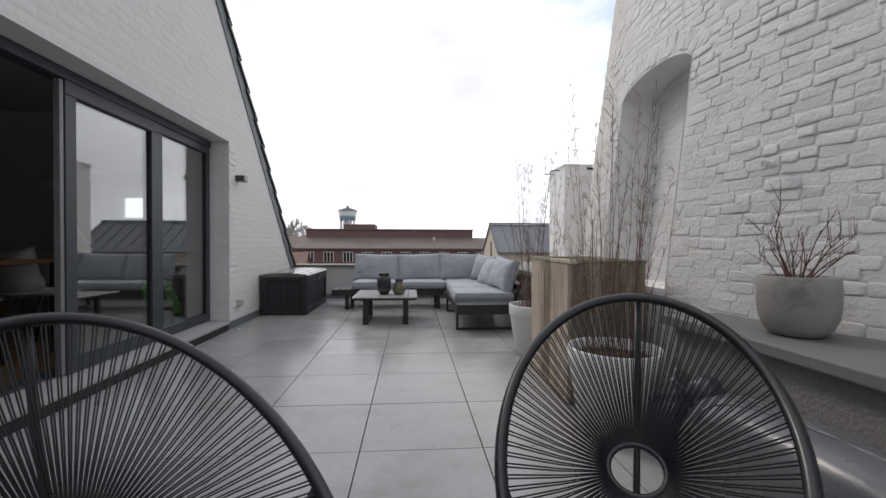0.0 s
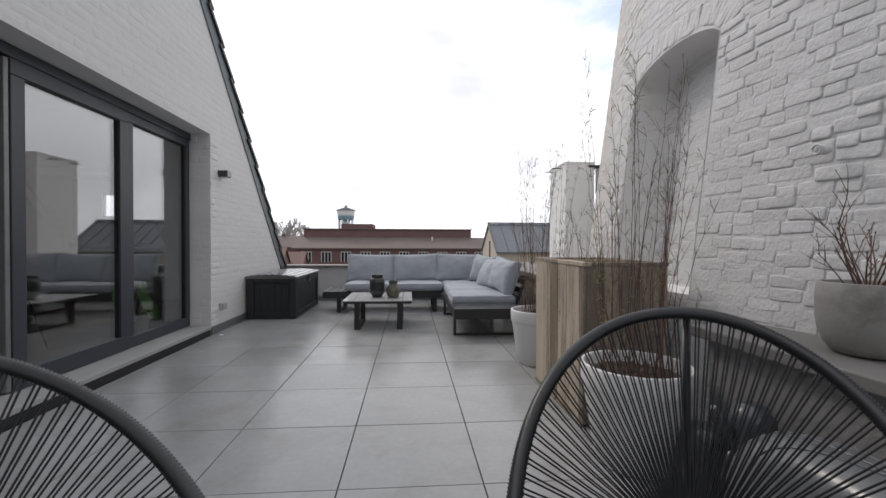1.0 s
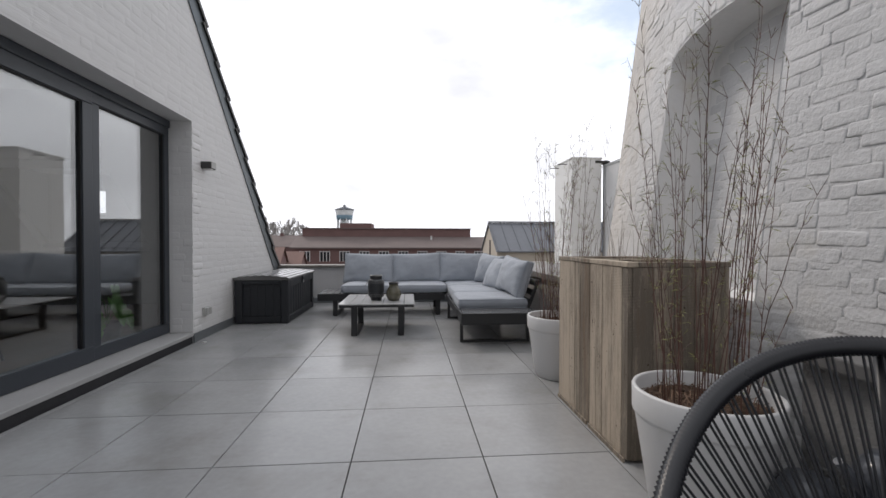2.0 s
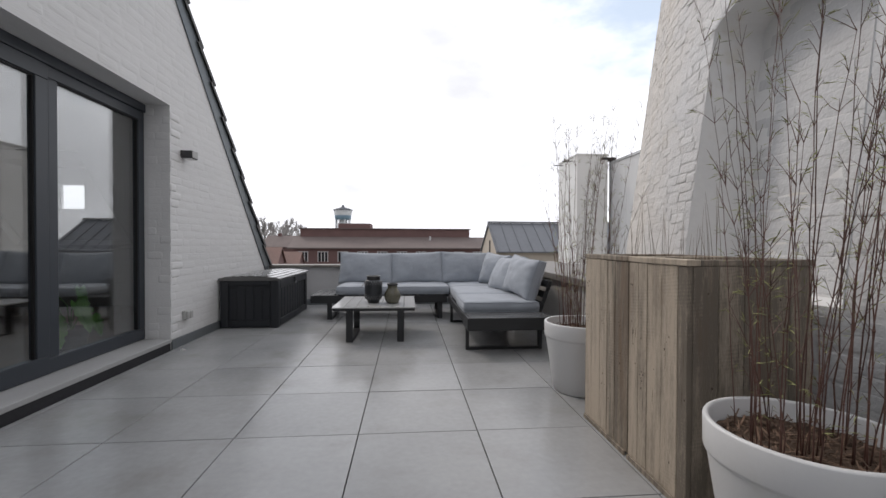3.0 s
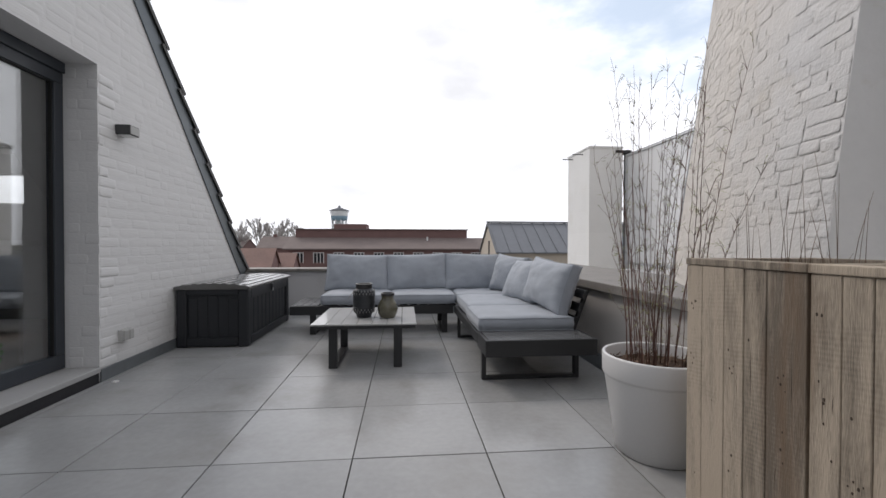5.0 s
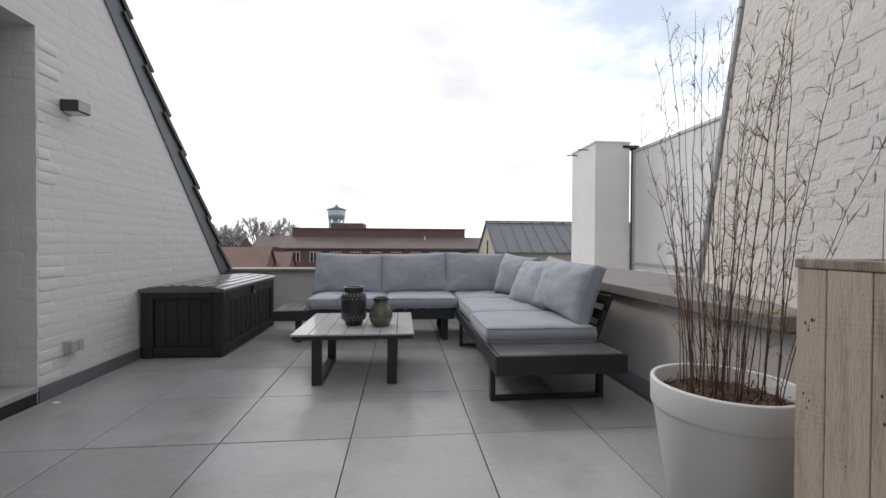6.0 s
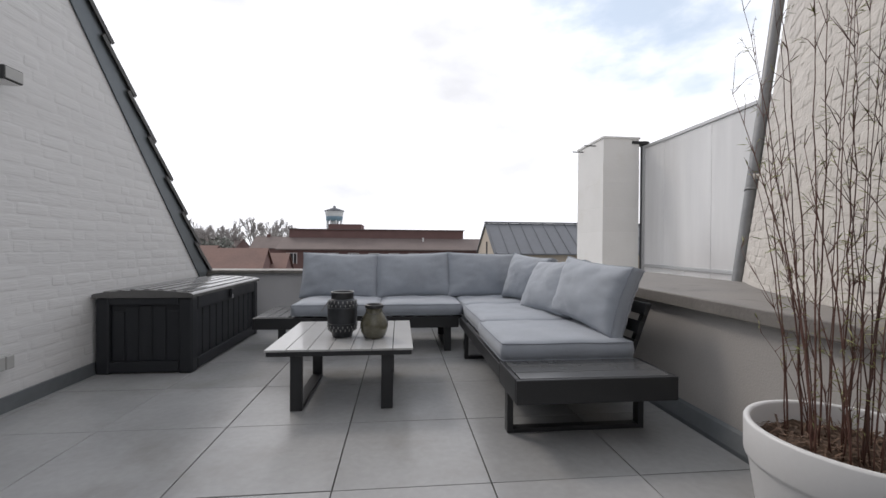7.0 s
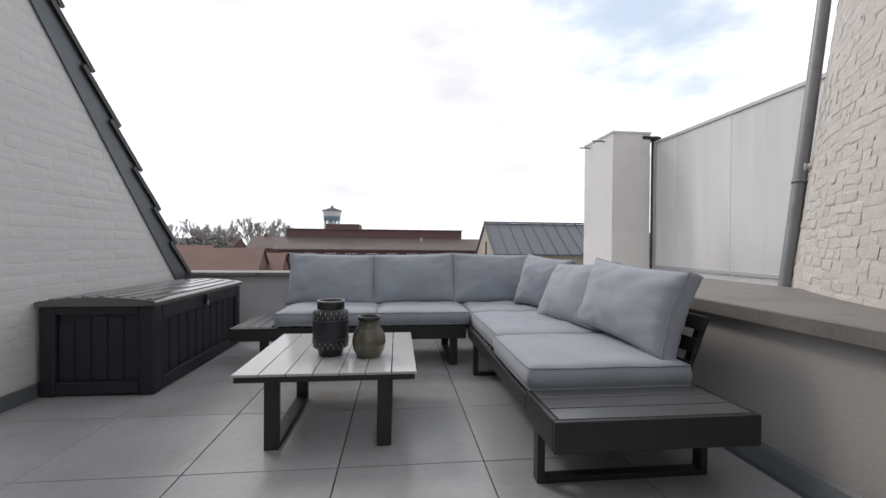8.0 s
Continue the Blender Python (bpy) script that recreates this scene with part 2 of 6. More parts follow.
LEDGE_WALL = surf("dark_grey_render", (0.235, 0.232, 0.228), 0.8, vary=0.14, scale=1.5, fine=75, bump=0.9, depth=0.008, stain=(0.21, 0.205, 0.20), stain_scale=1.3, stain_at=(0.5, 0.75))
FABRIC = surf("grey_blue_woven_fabric", (0.335, 0.364, 0.408), 0.88, vary=0.15, scale=6, fine=260, bump=0.6, depth=0.0022, sheen=0.25, lump=0.6)
PIPING = surf("grey_piping", (0.29, 0.315, 0.355), 0.85, vary=0.06, fine=300)
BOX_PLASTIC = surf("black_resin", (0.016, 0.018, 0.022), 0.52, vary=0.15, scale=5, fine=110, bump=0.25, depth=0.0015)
# Lid grey is raised above the body's black to paint in its gleam.
BOX_LID = surf("gleam_grey_resin_lid", (0.125, 0.123, 0.12), 0.13, vary=0.15, scale=6, fine=90, bump=0.2, depth=0.0015)
PLANK = surf("weathered_plank", (0.348, 0.294, 0.232), 0.78, vary=0.50, scale=7, fine=80, bump=0.9, depth=0.003, stretch=(4.5, 4.5, 0.45), piece=0.36, stain=(0.19, 0.13, 0.085), stain_scale=1.3, stain_at=(0.55, 0.76), saw=0.05)
KNOT = surf("dark_knot", (0.06, 0.042, 0.03), 0.8, vary=0.2)
WHITE_POT = surf("white_pot_plastic", (0.70, 0.70, 0.70), 0.42, vary=0.03, scale=3, fine=80, bump=0.05, stain=(0.66, 0.65, 0.62), stain_scale=3, stain_at=(0.6, 0.85))
SOIL = surf("brown_soil_mulch", (0.075, 0.047, 0.03), 0.95, vary=0.5, scale=14, fine=90, bump=0.8, depth=0.01)
MULCH = surf("dry_straw_mulch", (0.14, 0.088, 0.06), 0.9, vary=0.45, island=0.8)
CANE = surf("reddish_brown_cane", (0.125, 0.064, 0.050), 0.55, vary=0.3, scale=8, fine=60, bump=0.1, piece=0.7, stretch=(1, 1, 0.4))
TWIG = surf("thin_brown_twig", (0.17, 0.11, 0.075), 0.7, vary=0.3, scale=10)
LEAF = surf("dry_olive_leaf", (0.29, 0.30, 0.12), 0.65, vary=0.4, scale=5, island=0.9)
STRAW = surf("dry_straw_grass", (0.36, 0.33, 0.17), 0.8, vary=0.3, scale=20, island=0.8, bump=0)
CONCRETE = surf("grey_concrete_pot", (0.27, 0.262, 0.25), 0.75, vary=0.12, scale=6, fine=70, bump=0.3, depth=0.003, stain=(0.17, 0.165, 0.15), stain_scale=6, stain_at=(0.48, 0.72))
BRANCH = surf("red_brown_branch", (0.12, 0.065, 0.05), 0.6, vary=0.3, scale=12, bump=0.2, piece=0.3)
CORD = surf("black_plastic_cord", (0.018, 0.019, 0.023), 0.30, vary=0.15, scale=10, bump=0.0, piece=0.2)
STEEL_BLACK = surf("black_powder_coat", (0.02, 0.021, 0.025), 0.4, vary=0.1, bump=0.03)
COVER_PALE = surf("grey_vinyl_cover", (0.115, 0.12, 0.13), 0.27, vary=0.1, scale=5, fine=25, bump=0.25, depth=0.006)
COVER = surf("dark_vinyl_cover", (0.062, 0.068, 0.080), 0.27, coat=0.25, vary=0.1, scale=5, fine=25, bump=0.25, depth=0.006)
IRON = surf("dark_lantern_metal", (0.05, 0.053, 0.058), 0.4, metal=0.6, vary=0.25, scale=25, fine=160, bump=0.3)
OLIVE_GLASS = surf("olive_crackle_glass", (0.105, 0.098, 0.066), 0.18, vary=0.3, scale=22, fine=90, bump=0.3, depth=0.002, coat=0.6)
STUD = surf("worn_pewter_stud", (0.30, 0.30, 0.29), 0.35, metal=0.7, vary=0.2)
RIM_METAL = surf("pewter_rim", (0.06, 0.06, 0.062), 0.28, metal=0.8, vary=0.2)
GREY_PLASTIC = surf("light_grey_plastic", (0.42, 0.42, 0.41), 0.5, vary=0.06)
LAMP_METAL = surf("graphite_lamp_metal", (0.06, 0.06, 0.062), 0.5, metal=0.3, vary=0.1)
PIPE = surf("grey_zinc_pipe", (0.22, 0.225, 0.23), 0.45, metal=0.35, vary=0.2, scale=5, fine=30, bump=0.1)
POLY = sheet("polycarbonate_panel", (0.95, 0.95, 0.955))
ALU = surf("aluminium_rail", (0.50, 0.51, 0.52), 0.4, metal=0.5, vary=0.08)
CREAM = surf("cream_block_pillar", (0.81, 0.81, 0.80), 0.75, vary=0.05, scale=2, fine=40, bump=0.2, piece=0.12, stain=(0.76, 0.75, 0.72), stain_scale=1.2, stain_at=(0.5, 0.8))
# Red brick with distance haze mixed into its base colour.
RED_BRICK = surf("far_hazed_red_brick", (0.19, 0.115, 0.108), 0.85, vary=0.2, scale=0.5, fine=6, bump=0)
SLATE = surf("far_brown_roof", (0.17, 0.138, 0.13), 0.8, vary=0.2, scale=0.4, fine=4, bump=0)
TERRACOTTA = surf("far_clay_roof", (0.18, 0.108, 0.092), 0.8, vary=0.25, scale=0.5, fine=5, bump=0.2, depth=0.05)
ROOF_METAL = surf("grey_standing_seam", (0.17, 0.18, 0.20), 0.5, metal=0.3, vary=0.12, scale=0.6, fine=4, bump=0)
BEIGE = surf("beige_gable_render", (0.50, 0.44, 0.37), 0.8, vary=0.08, scale=0.8, fine=8)
FAR_WHITE = surf("far_white_frame", (0.65, 0.65, 0.65), 0.6, vary=0.05, bump=0)
FAR_DARK = surf("far_dark_glass", (0.03, 0.035, 0.04), 0.2, vary=0.1, bump=0)
TANK_BLUE = surf("blue_grey_tank", (0.30, 0.46, 0.58), 0.5, vary=0.1, scale=0.3, fine=3, bump=0)
TANK_PALE = surf("pale_tank_concrete", (0.80, 0.82, 0.83), 0.6, vary=0.1, scale=0.3, fine=3, bump=0)
# Far bark and evergreen are paled: distance haze is painted into both colours.
BARE = surf("hazed_tree_bark", (0.46, 0.44, 0.43), 0.9, vary=0.25, scale=1, bump=0)
HEDGE = surf("hazed_evergreen", (0.24, 0.25, 0.23), 0.9, vary=0.4, island=0.8, bump=0)
EARTH = surf("town_ground", (0.14, 0.14, 0.125), 0.9, vary=0.3, scale=0.05, fine=0.8, bump=0)
GREEN = surf("glossy_green_leaf", (0.11, 0.29, 0.05), 0.4, vary=0.3, scale=10)


# ---------------------------------------------------------------- mesh helpers
def smooth(bm, on=True):
    for f in bm.faces:
        f.smooth = on
    return bm


def box(bm, x0, x1, y0, y1, z0, z1, bevel=0.0):
    """Adds a box to bm, its edges bevelled."""
    r = bmesh.ops.create_cube(bm, size=1.0, matrix=Matrix.Translation(((x0 + x1) / 2, (y0 + y1) / 2, (z0 + z1) / 2)) @ Matrix.Diagonal((x1 - x0, y1 - y0, z1 - z0, 1)))
    if bevel:
        edges = list({e for v in r["verts"] for e in v.link_edges})
        bmesh.ops.bevel(bm, geom=edges, offset=bevel, segments=2, affect="EDGES", profile=0.5)
    return bm


def boxed(*a, bevel=0.0):
    return box(bmesh.new(), *a, bevel=bevel)


def tube(bm, pts, radius, sides=6, closed=False, cap=True):
    """Adds a tube along pts; radius is a number or one number a point."""
    pts = [Vector(p) for p in pts]
    n = len(pts)
    rad = radius if isinstance(radius, (list, tuple)) else [radius] * n
    rings, up = [], None
    for i, p in enumerate(pts):
        a = pts[(i - 1) % n] if closed or i else p
        b = pts[(i + 1) % n] if closed or i < n - 1 else p
        d = (b - a).normalized()
        if up is None:
            up = Vector((0, 0, 1)) if abs(d.z) < 0.9 else Vector((1, 0, 0))
        side = d.cross(up)
        if side.length < 1e-4:
            side = d.orthogonal()
        side.normalize()
        up = side.cross(d).normalized()
        rings.append([bm.verts.new(p + rad[i] * (math.cos(k * math.tau / sides) * side + math.sin(k * math.tau / sides) * up)) for k in range(sides)])
    for i in range(n if closed else n - 1):
        r, s = rings[i], rings[(i + 1) % n]
        for k in range(sides):
            f = bm.faces.new((r[k], r[(k + 1) % sides], s[(k + 1) % sides], s[k]))
            f.smooth = True
    if cap and not closed:
        bm.faces.new(rings[0])
        bm.faces.new(list(reversed(rings[-1])))
    return bm


def lathe(profile, segs=48, centre=(0, 0), bm=None, wobble=0.0):
    """Turns a profile of (radius, z) round the upright axis."""
    bm = bm or bmesh.new()
    rings = []
    for r, z in profile:
        if r < 1e-5:
            rings.append([bm.verts.new((centre[0], centre[1], z))] * segs)
            continue
        rings.append([bm.verts.new((centre[0] + r * math.cos(k * math.tau / segs), centre[1] + r * math.sin(k * math.tau / segs), z)) for k in range(segs)])
    for a, b in zip(rings, rings[1:]):
        for k in range(segs):
            vs = [a[k], a[(k + 1) % segs], b[(k + 1) % segs], b[k]]
            vs = [v for i, v in enumerate(vs) if v not in vs[:i]]
            if len(vs) > 2:
                f = bm.faces.new(vs)
                f.smooth = True
    return bm


def prism(outline, axis, a, b, bm=None):
    """Extrudes an outline (pairs) along axis from a to b. axis x: pairs are (y, z); y: (x, z); z: (x, y)."""
    bm = bm or bmesh.new()
    put = {"x": lambda p, s: (s, p[0], p[1]), "y": lambda p, s: (p[0], s, p[1]), "z": lambda p, s: (p[0], p[1], s)}[axis]
    lo, hi = [bm.verts.new(put(p, a)) for p in outline], [bm.verts.new(put(p, b)) for p in outline]
    bm.faces.new(lo)
    bm.faces.new(list(reversed(hi)))
    for i in range(len(outline)):
        j = (i + 1) % len(outline)
        bm.faces.new((lo[i], hi[i], hi[j], lo[j]))
    bmesh.ops.recalc_face_normals(bm, faces=bm.faces)
    return bm


def data(name, bm, material):
    me = bpy.data.meshes.new(name)
    bmesh.ops.recalc_face_normals(bm, faces=bm.faces)
    bm.to_mesh(me)
    bm.free()
    me.materials.append(material)
    return me


def part(name, bm, material, parent=None, label=""):
    """Links a bmesh as one mesh object, under a thing or a part."""
    ob = new(name, data(name, bm, material) if isinstance(bm, bmesh.types.BMesh) else bm)
    if parent:
        ob.parent = parent
    return tagged(ob, label)


def thing(name, m, label, category, group=""):
    ob = new(name)
    ob.matrix_world = m
    ob.empty_display_size = 0.1
    return tagged(ob, label, category, group)


def structure(name, bm, material, label, parent=None):
    return tagged(part(name, bm, material, parent), label, name.split("_")[0] if not parent else "", kind="structure")


# ---------------------------------------------------------------- the plan, in metres
WALL_X = -1.85          # face of the gable wall
DOOR_Y = (3.05, 7.46)   # door opening in it
DOOR_Z = (0.10, 2.165)
EAVE_Y, EAVE_Z, PITCH = 9.92, 0.66, 1.076   # the gable's sloping edge
PAR_X, BACK_Y = 1.76, 10.20                 # parapet faces
TOWER = (6.35, 5.34, 4.62, 0.12)            # round tower: centre x, y, radius at floor, batter
NICHE = (4.955, 5.87, 0.72, 2.17, 2.29)     # y from, y to, sill, springing, crown


def gable_z(y):
    return EAVE_Z + (EAVE_Y - y) * PITCH


# ---------------------------------------------------------------- floor slab (tiles come last)
floor = structure("floor", boxed(-2.12, PAR_X + 0.04, 0.9, BACK_Y + 0.04, -0.30, -0.012), JOINT, "terrace floor of large square grey tiles with dark joints")

structure("wall_below", boxed(-6.75, 2.55, 0.62, 10.44, -9.0, -0.305), RENDERED, "plain storeys of the house under the terrace")

# ---------------------------------------------------------------- gable wall with the door opening
TOP_Y = 6.2
TOP_Z = gable_z(TOP_Y)
bm = prism([(DOOR_Y[1], 0.0), (EAVE_Y, 0.0), (EAVE_Y, EAVE_Z), (TOP_Y, TOP_Z), (0.9, TOP_Z), (0.9, DOOR_Z[1]), (DOOR_Y[1], DOOR_Z[1])], "x", WALL_X - 0.32, WALL_X)
prism([(0.9, 0.0), (DOOR_Y[0], 0.0), (DOOR_Y[0], DOOR_Z[1]), (0.9, DOOR_Z[1])], "x", WALL_X - 0.32, WALL_X, bm)
wall_west = structure("wall_west", bm, PAINT_FLAT, "white-painted brick gable wall rising to a sloping roof edge")

# upstand under the sill, sill, base flashing
structure("trim_upstand", boxed(WALL_X - 0.30, WALL_X - 0.004, DOOR_Y[0], DOOR_Y[1], -0.01, 0.062), BITUMEN, "black waterproof upstand below the door sill")
structure("sill", boxed(WALL_X - 0.30, WALL_X + 0.012, DOOR_Y[0], DOOR_Y[1] - 0.002, 0.064, 0.10, bevel=0.005), STONE_SILL, "grey stone door sill with dusty top")
bm = boxed(WALL_X + 0.001, WALL_X + 0.014, DOOR_Y[1] + 0.001, BACK_Y, -0.01, 0.085, bevel=0.003)
structure("baseboard_west", bm, FLASH, "grey metal flashing along the foot of the white wall")

# ---------------------------------------------------------------- round tower with arched niche
TX, TY, TR, TK = TOWER


def on_tower(a, z, out=0.0):
    r = TR - TK * z + out
    return Vector((TX - r * math.cos(a), TY + r * math.sin(a), z))


def tower_angle(y, z=1.4):
    return math.asin((y - TY) / (TR - TK * z))


A0, A1 = tower_angle(NICHE[0]), tower_angle(NICHE[1])


def arch(a):
    u = (a - A0) / (A1 - A0) * 2 - 1
    return NICHE[3] + (NICHE[4] - NICHE[3]) * math.sqrt(max(0.0, 1 - u * u * 0.98))


def tower_wall():
    bm = bmesh.new()
    top, foot = 7.0, -9.2
    inner = [A0 + (A1 - A0) * i / 24 for i in range(25)]
    outer = [A1 + (math.tau - (A1 - A0)) * i / 150 for i in range(151)]
    cols = outer[:-1] + [a + math.tau for a in inner]

    def quad(p):
        f = bm.faces.new([bm.verts.new(v) for v in p])
        f.smooth = False

    for i, (a, b) in enumerate(zip(cols, cols[1:])):
        na, nb = a - math.tau, b - math.tau
        if i >= len(outer) - 1:
            for z0a, z0b, z1a, z1b in ((foot, foot, NICHE[2], NICHE[2]), (arch(na), arch(nb), top, top)):
                quad([on_tower(a, z0a), on_tower(b, z0b), on_tower(b, z1b), on_tower(a, z1a)])
        else:
            quad([on_tower(a, foot), on_tower(b, foot), on_tower(b, top), on_tower(a, top)])
    bm.faces.new([bm.verts.new(on_tower(a, top)) for a in cols[:-1]])
    bmesh.ops.remove_doubles(bm, verts=bm.verts, dist=0.0005)
    return bm


def tower_niche():
    bm = bmesh.new()
    deep, n = -0.28, 24
    cols = [A0 + (A1 - A0) * i / n for i in range(n + 1)]

    def quad(p):
        bm.faces.new([bm.verts.new(v) for v in p])

    for a, b in zip(cols, cols[1:]):
        quad([on_tower(a, NICHE[2], deep), on_tower(b, NICHE[2], deep), on_tower(b, arch(b), deep), on_tower(a, arch(a), deep)])
        quad([on_tower(a, arch(a), deep), on_tower(b, arch(b), deep), on_tower(b, arch(b), 0.004), on_tower(a, arch(a), 0.004)])
        quad([on_tower(a, NICHE[2], deep), on_tower(b, NICHE[2], deep), on_tower(b, NICHE[2] - 0.04, 0.006), on_tower(a, NICHE[2] - 0.04, 0.006)])
    for a in (A0, A1):
        quad([on_tower(a, NICHE[2] - 0.03, deep), on_tower(a, NICHE[2] - 0.03, 0.004), on_tower(a, arch(a), 0.004), on_tower(a, arch(a), deep)])
    bmesh.ops.remove_doubles(bm, verts=bm.verts, dist=0.0005)
    return bm


wall_east = structure("wall_east", tower_wall(), PAINT, "round tapering tower of thickly white-painted brick")
part("niche", tower_niche(), PLASTER, wall_east, "plastered white arched niche in the tower")

# ---------------------------------------------------------------- parapets and copings
structure("wall_north", boxed(-2.6, 3.6, BACK_Y, BACK_Y + 0.24, -0.3, 0.575), PALE_RENDER, "low pale rendered parapet behind the sofa")
structure("trim_coping_north", boxed(-2.6, 1.70, BACK_Y - 0.05, BACK_Y + 0.30, 0.577, 0.615, bevel=0.006), STONE, "grey stone coping on the low parapet")
structure("wall_parapet", boxed(PAR_X, PAR_X + 0.75, 6.28, BACK_Y - 0.002, -0.3, 0.585), RENDERED, "low grey rendered parapet along the terrace edge")
structure("trim_coping_east", boxed(PAR_X - 0.05, 2.72, 6.32, BACK_Y + 0.30, 0.589, 0.657, bevel=0.007), STONE, "weathered grey stone coping beside the round tower")
structure("wall_ledge", boxed(1.62, 2.6, 0.9, 4.50, -0.3, 0.585), LEDGE_WALL, "low grey rendered wall under a stone ledge")
structure("trim_ledge", boxed(1.555, 2.6, 0.9, 4.545, 0.589, 0.637, bevel=0.007), LEDGE, "grey concrete ledge along the foot of the tower")
bm = prism([(PAR_X - 0.001, -0.01), (PAR_X - 0.045, -0.01), (PAR_X - 0.04, 0.012), (PAR_X - 0.012, 0.075), (PAR_X - 0.001, 0.09)], "y", 6.3, BACK_Y - 0.004)
structure("baseboard_east", bm, FLASH, "grey flashing along the foot of the parapet")
bm = prism([(BACK_Y - 0.001, -0.01), (BACK_Y - 0.02, -0.01), (BACK_Y - 0.015, 0.07), (BACK_Y - 0.001, 0.085)], "x", WALL_X + 0.02, PAR_X - 0.05)
structure("baseboard_north", bm, FLASH, "grey flashing along the foot of the back parapet")
structure("wall_south", boxed(-2.2, 2.6, 0.6, 0.89, -0.3, 1.0), PLASTER, "plain low white wall closing the terrace behind the chairs")

# ---------------------------------------------------------------- roof with verge tiles
slope = math.atan(PITCH)
down = Vector((0, math.cos(slope), -math.sin(slope)))
lift = Vector((0, math.sin(slope), math.cos(slope)))
eave = Vector((0, EAVE_Y, EAVE_Z))
run = (EAVE_Y - TOP_Y) / math.cos(slope)


def roof_point(s, h, x):
    """s metres up the slope from the eave, h above it."""
    return eave - down * s + lift * h + Vector((x, 0, 0))


SKY_X, SKY_S = (-4.90, -3.45), (0.44, 1.76)     # dormer opening: along the wall, up the slope


def slab(bm, x0, x1, s0, s1, h0, h1):
    v = [bm.verts.new(roof_point(a, h, x)) for x in (x0, x1) for a, h in ((s0, h0), (s1, h0), (s1, h1), (s0, h1))]
    for q in ((0, 1, 2, 3), (4, 5, 6, 7), (0, 1, 5, 4), (1, 2, 6, 5), (2, 3, 7, 6), (3, 0, 4, 7)):
        bm.faces.new([v[k] for k in q])
    return bm


def holed(h0, h1, low, x_end):
    """A roof layer with the opening of the roof window."""
    bm = bmesh.new()
    slab(bm, WALL_X - 4.9, SKY_X[0], low, run, h0, h1)
    slab(bm, SKY_X[1], x_end, low, run, h0, h1)
    slab(bm, SKY_X[0], SKY_X[1], low, SKY_S[0], h0, h1)
    slab(bm, SKY_X[0], SKY_X[1], SKY_S[1], run, h0, h1)
    return bm


roof = structure("roof", holed(0.0, 0.06, -0.16, WALL_X - 0.01), ROOF, "steep dark tiled roof slope seen along its verge")
structure("ceiling_slope", holed(-0.10, -0.002, 0.0, WALL_X - 0.322), INNER_WALL, "sloping white ceiling under the roof")
# the dormer: two cheeks, a flat top and an upright front with a small window
D_Y, D_Z0, D_Z1 = 9.62, 0.98, 1.96
WIN_X, WIN_Z = (-4.44, -4.10), (1.385, 1.745)
for side, x in (("west", SKY_X[0]), ("east", SKY_X[1])):
    structure("wall_dormer_" + side, prism([(D_Y, D_Z0), (D_Y, D_Z1), (D_Y - (D_Z1 - D_Z0) / PITCH, D_Z1)], "x", x - 0.03, x + 0.03), INNER_WALL, "pale cheek of a small dormer")
bm = boxed(SKY_X[0] - 0.03, WIN_X[0], D_Y + 0.001, D_Y + 0.09, D_Z0, D_Z1)
box(bm, WIN_X[1], SKY_X[1] + 0.03, D_Y + 0.001, D_Y + 0.09, D_Z0, D_Z1)
box(bm, WIN_X[0], WIN_X[1], D_Y + 0.001, D_Y + 0.09, D_Z0, WIN_Z[0])
box(bm, WIN_X[0], WIN_X[1], D_Y + 0.001, D_Y + 0.09, WIN_Z[1], D_Z1)
structure("wall_dormer_north", bm, INNER_WALL, "pale upright front of a small dormer")
structure("ceiling_dormer", boxed(SKY_X[0] - 0.03, SKY_X[1] + 0.03, D_Y - (D_Z1 - D_Z0) / PITCH - 0.15, D_Y + 0.12, D_Z1 + 0.002, D_Z1 + 0.06), INNER_WALL, "flat pale dormer ceiling")
window_1 = structure("window_1", boxed(WIN_X[0], WIN_X[1], D_Y + 0.02, D_Y + 0.07, WIN_Z[0], WIN_Z[0] + 0.02), FAR_WHITE, "small upright dormer window of the room inside")
part("window_frame", boxed(WIN_X[0], WIN_X[1], D_Y + 0.02, D_Y + 0.07, WIN_Z[1] - 0.02, WIN_Z[1]), FAR_WHITE, window_1)
for x in (WIN_X[0], WIN_X[1] - 0.02):
    part("window_frame", boxed(x, x + 0.02, D_Y + 0.02, D_Y + 0.07, WIN_Z[0] + 0.02, WIN_Z[1] - 0.02), FAR_WHITE, window_1)
pane = part("pane", boxed(WIN_X[0] + 0.02, WIN_X[1] - 0.02, D_Y + 0.042, D_Y + 0.048, WIN_Z[0] + 0.02, WIN_Z[1] - 0.02), PANE, window_1)
pane.visible_shadow = False


def zinc_strip():
    bm = bmesh.new()
    out = [(0.0015, -0.055), (0.014, -0.055), (0.014, 0.115), (-0.12, 0.115), (-0.12, 0.061), (0.0015, 0.061)]
    ends = [[bm.verts.new(roof_point(s, h, WALL_X + x)) for x, h in out] for s in (-0.17, run)]
    for i in range(len(out)):
        j = (i + 1) % len(out)
        bm.faces.new((ends[0][i], ends[0][j], ends[1][j], ends[1][i]))
    bm.faces.new(ends[0])
    bm.faces.new(list(reversed(ends[1])))
    return bm


part("verge_flashing", zinc_strip(), ZINC, roof, "dark zinc verge strip")

TILE_STEP = 0.395


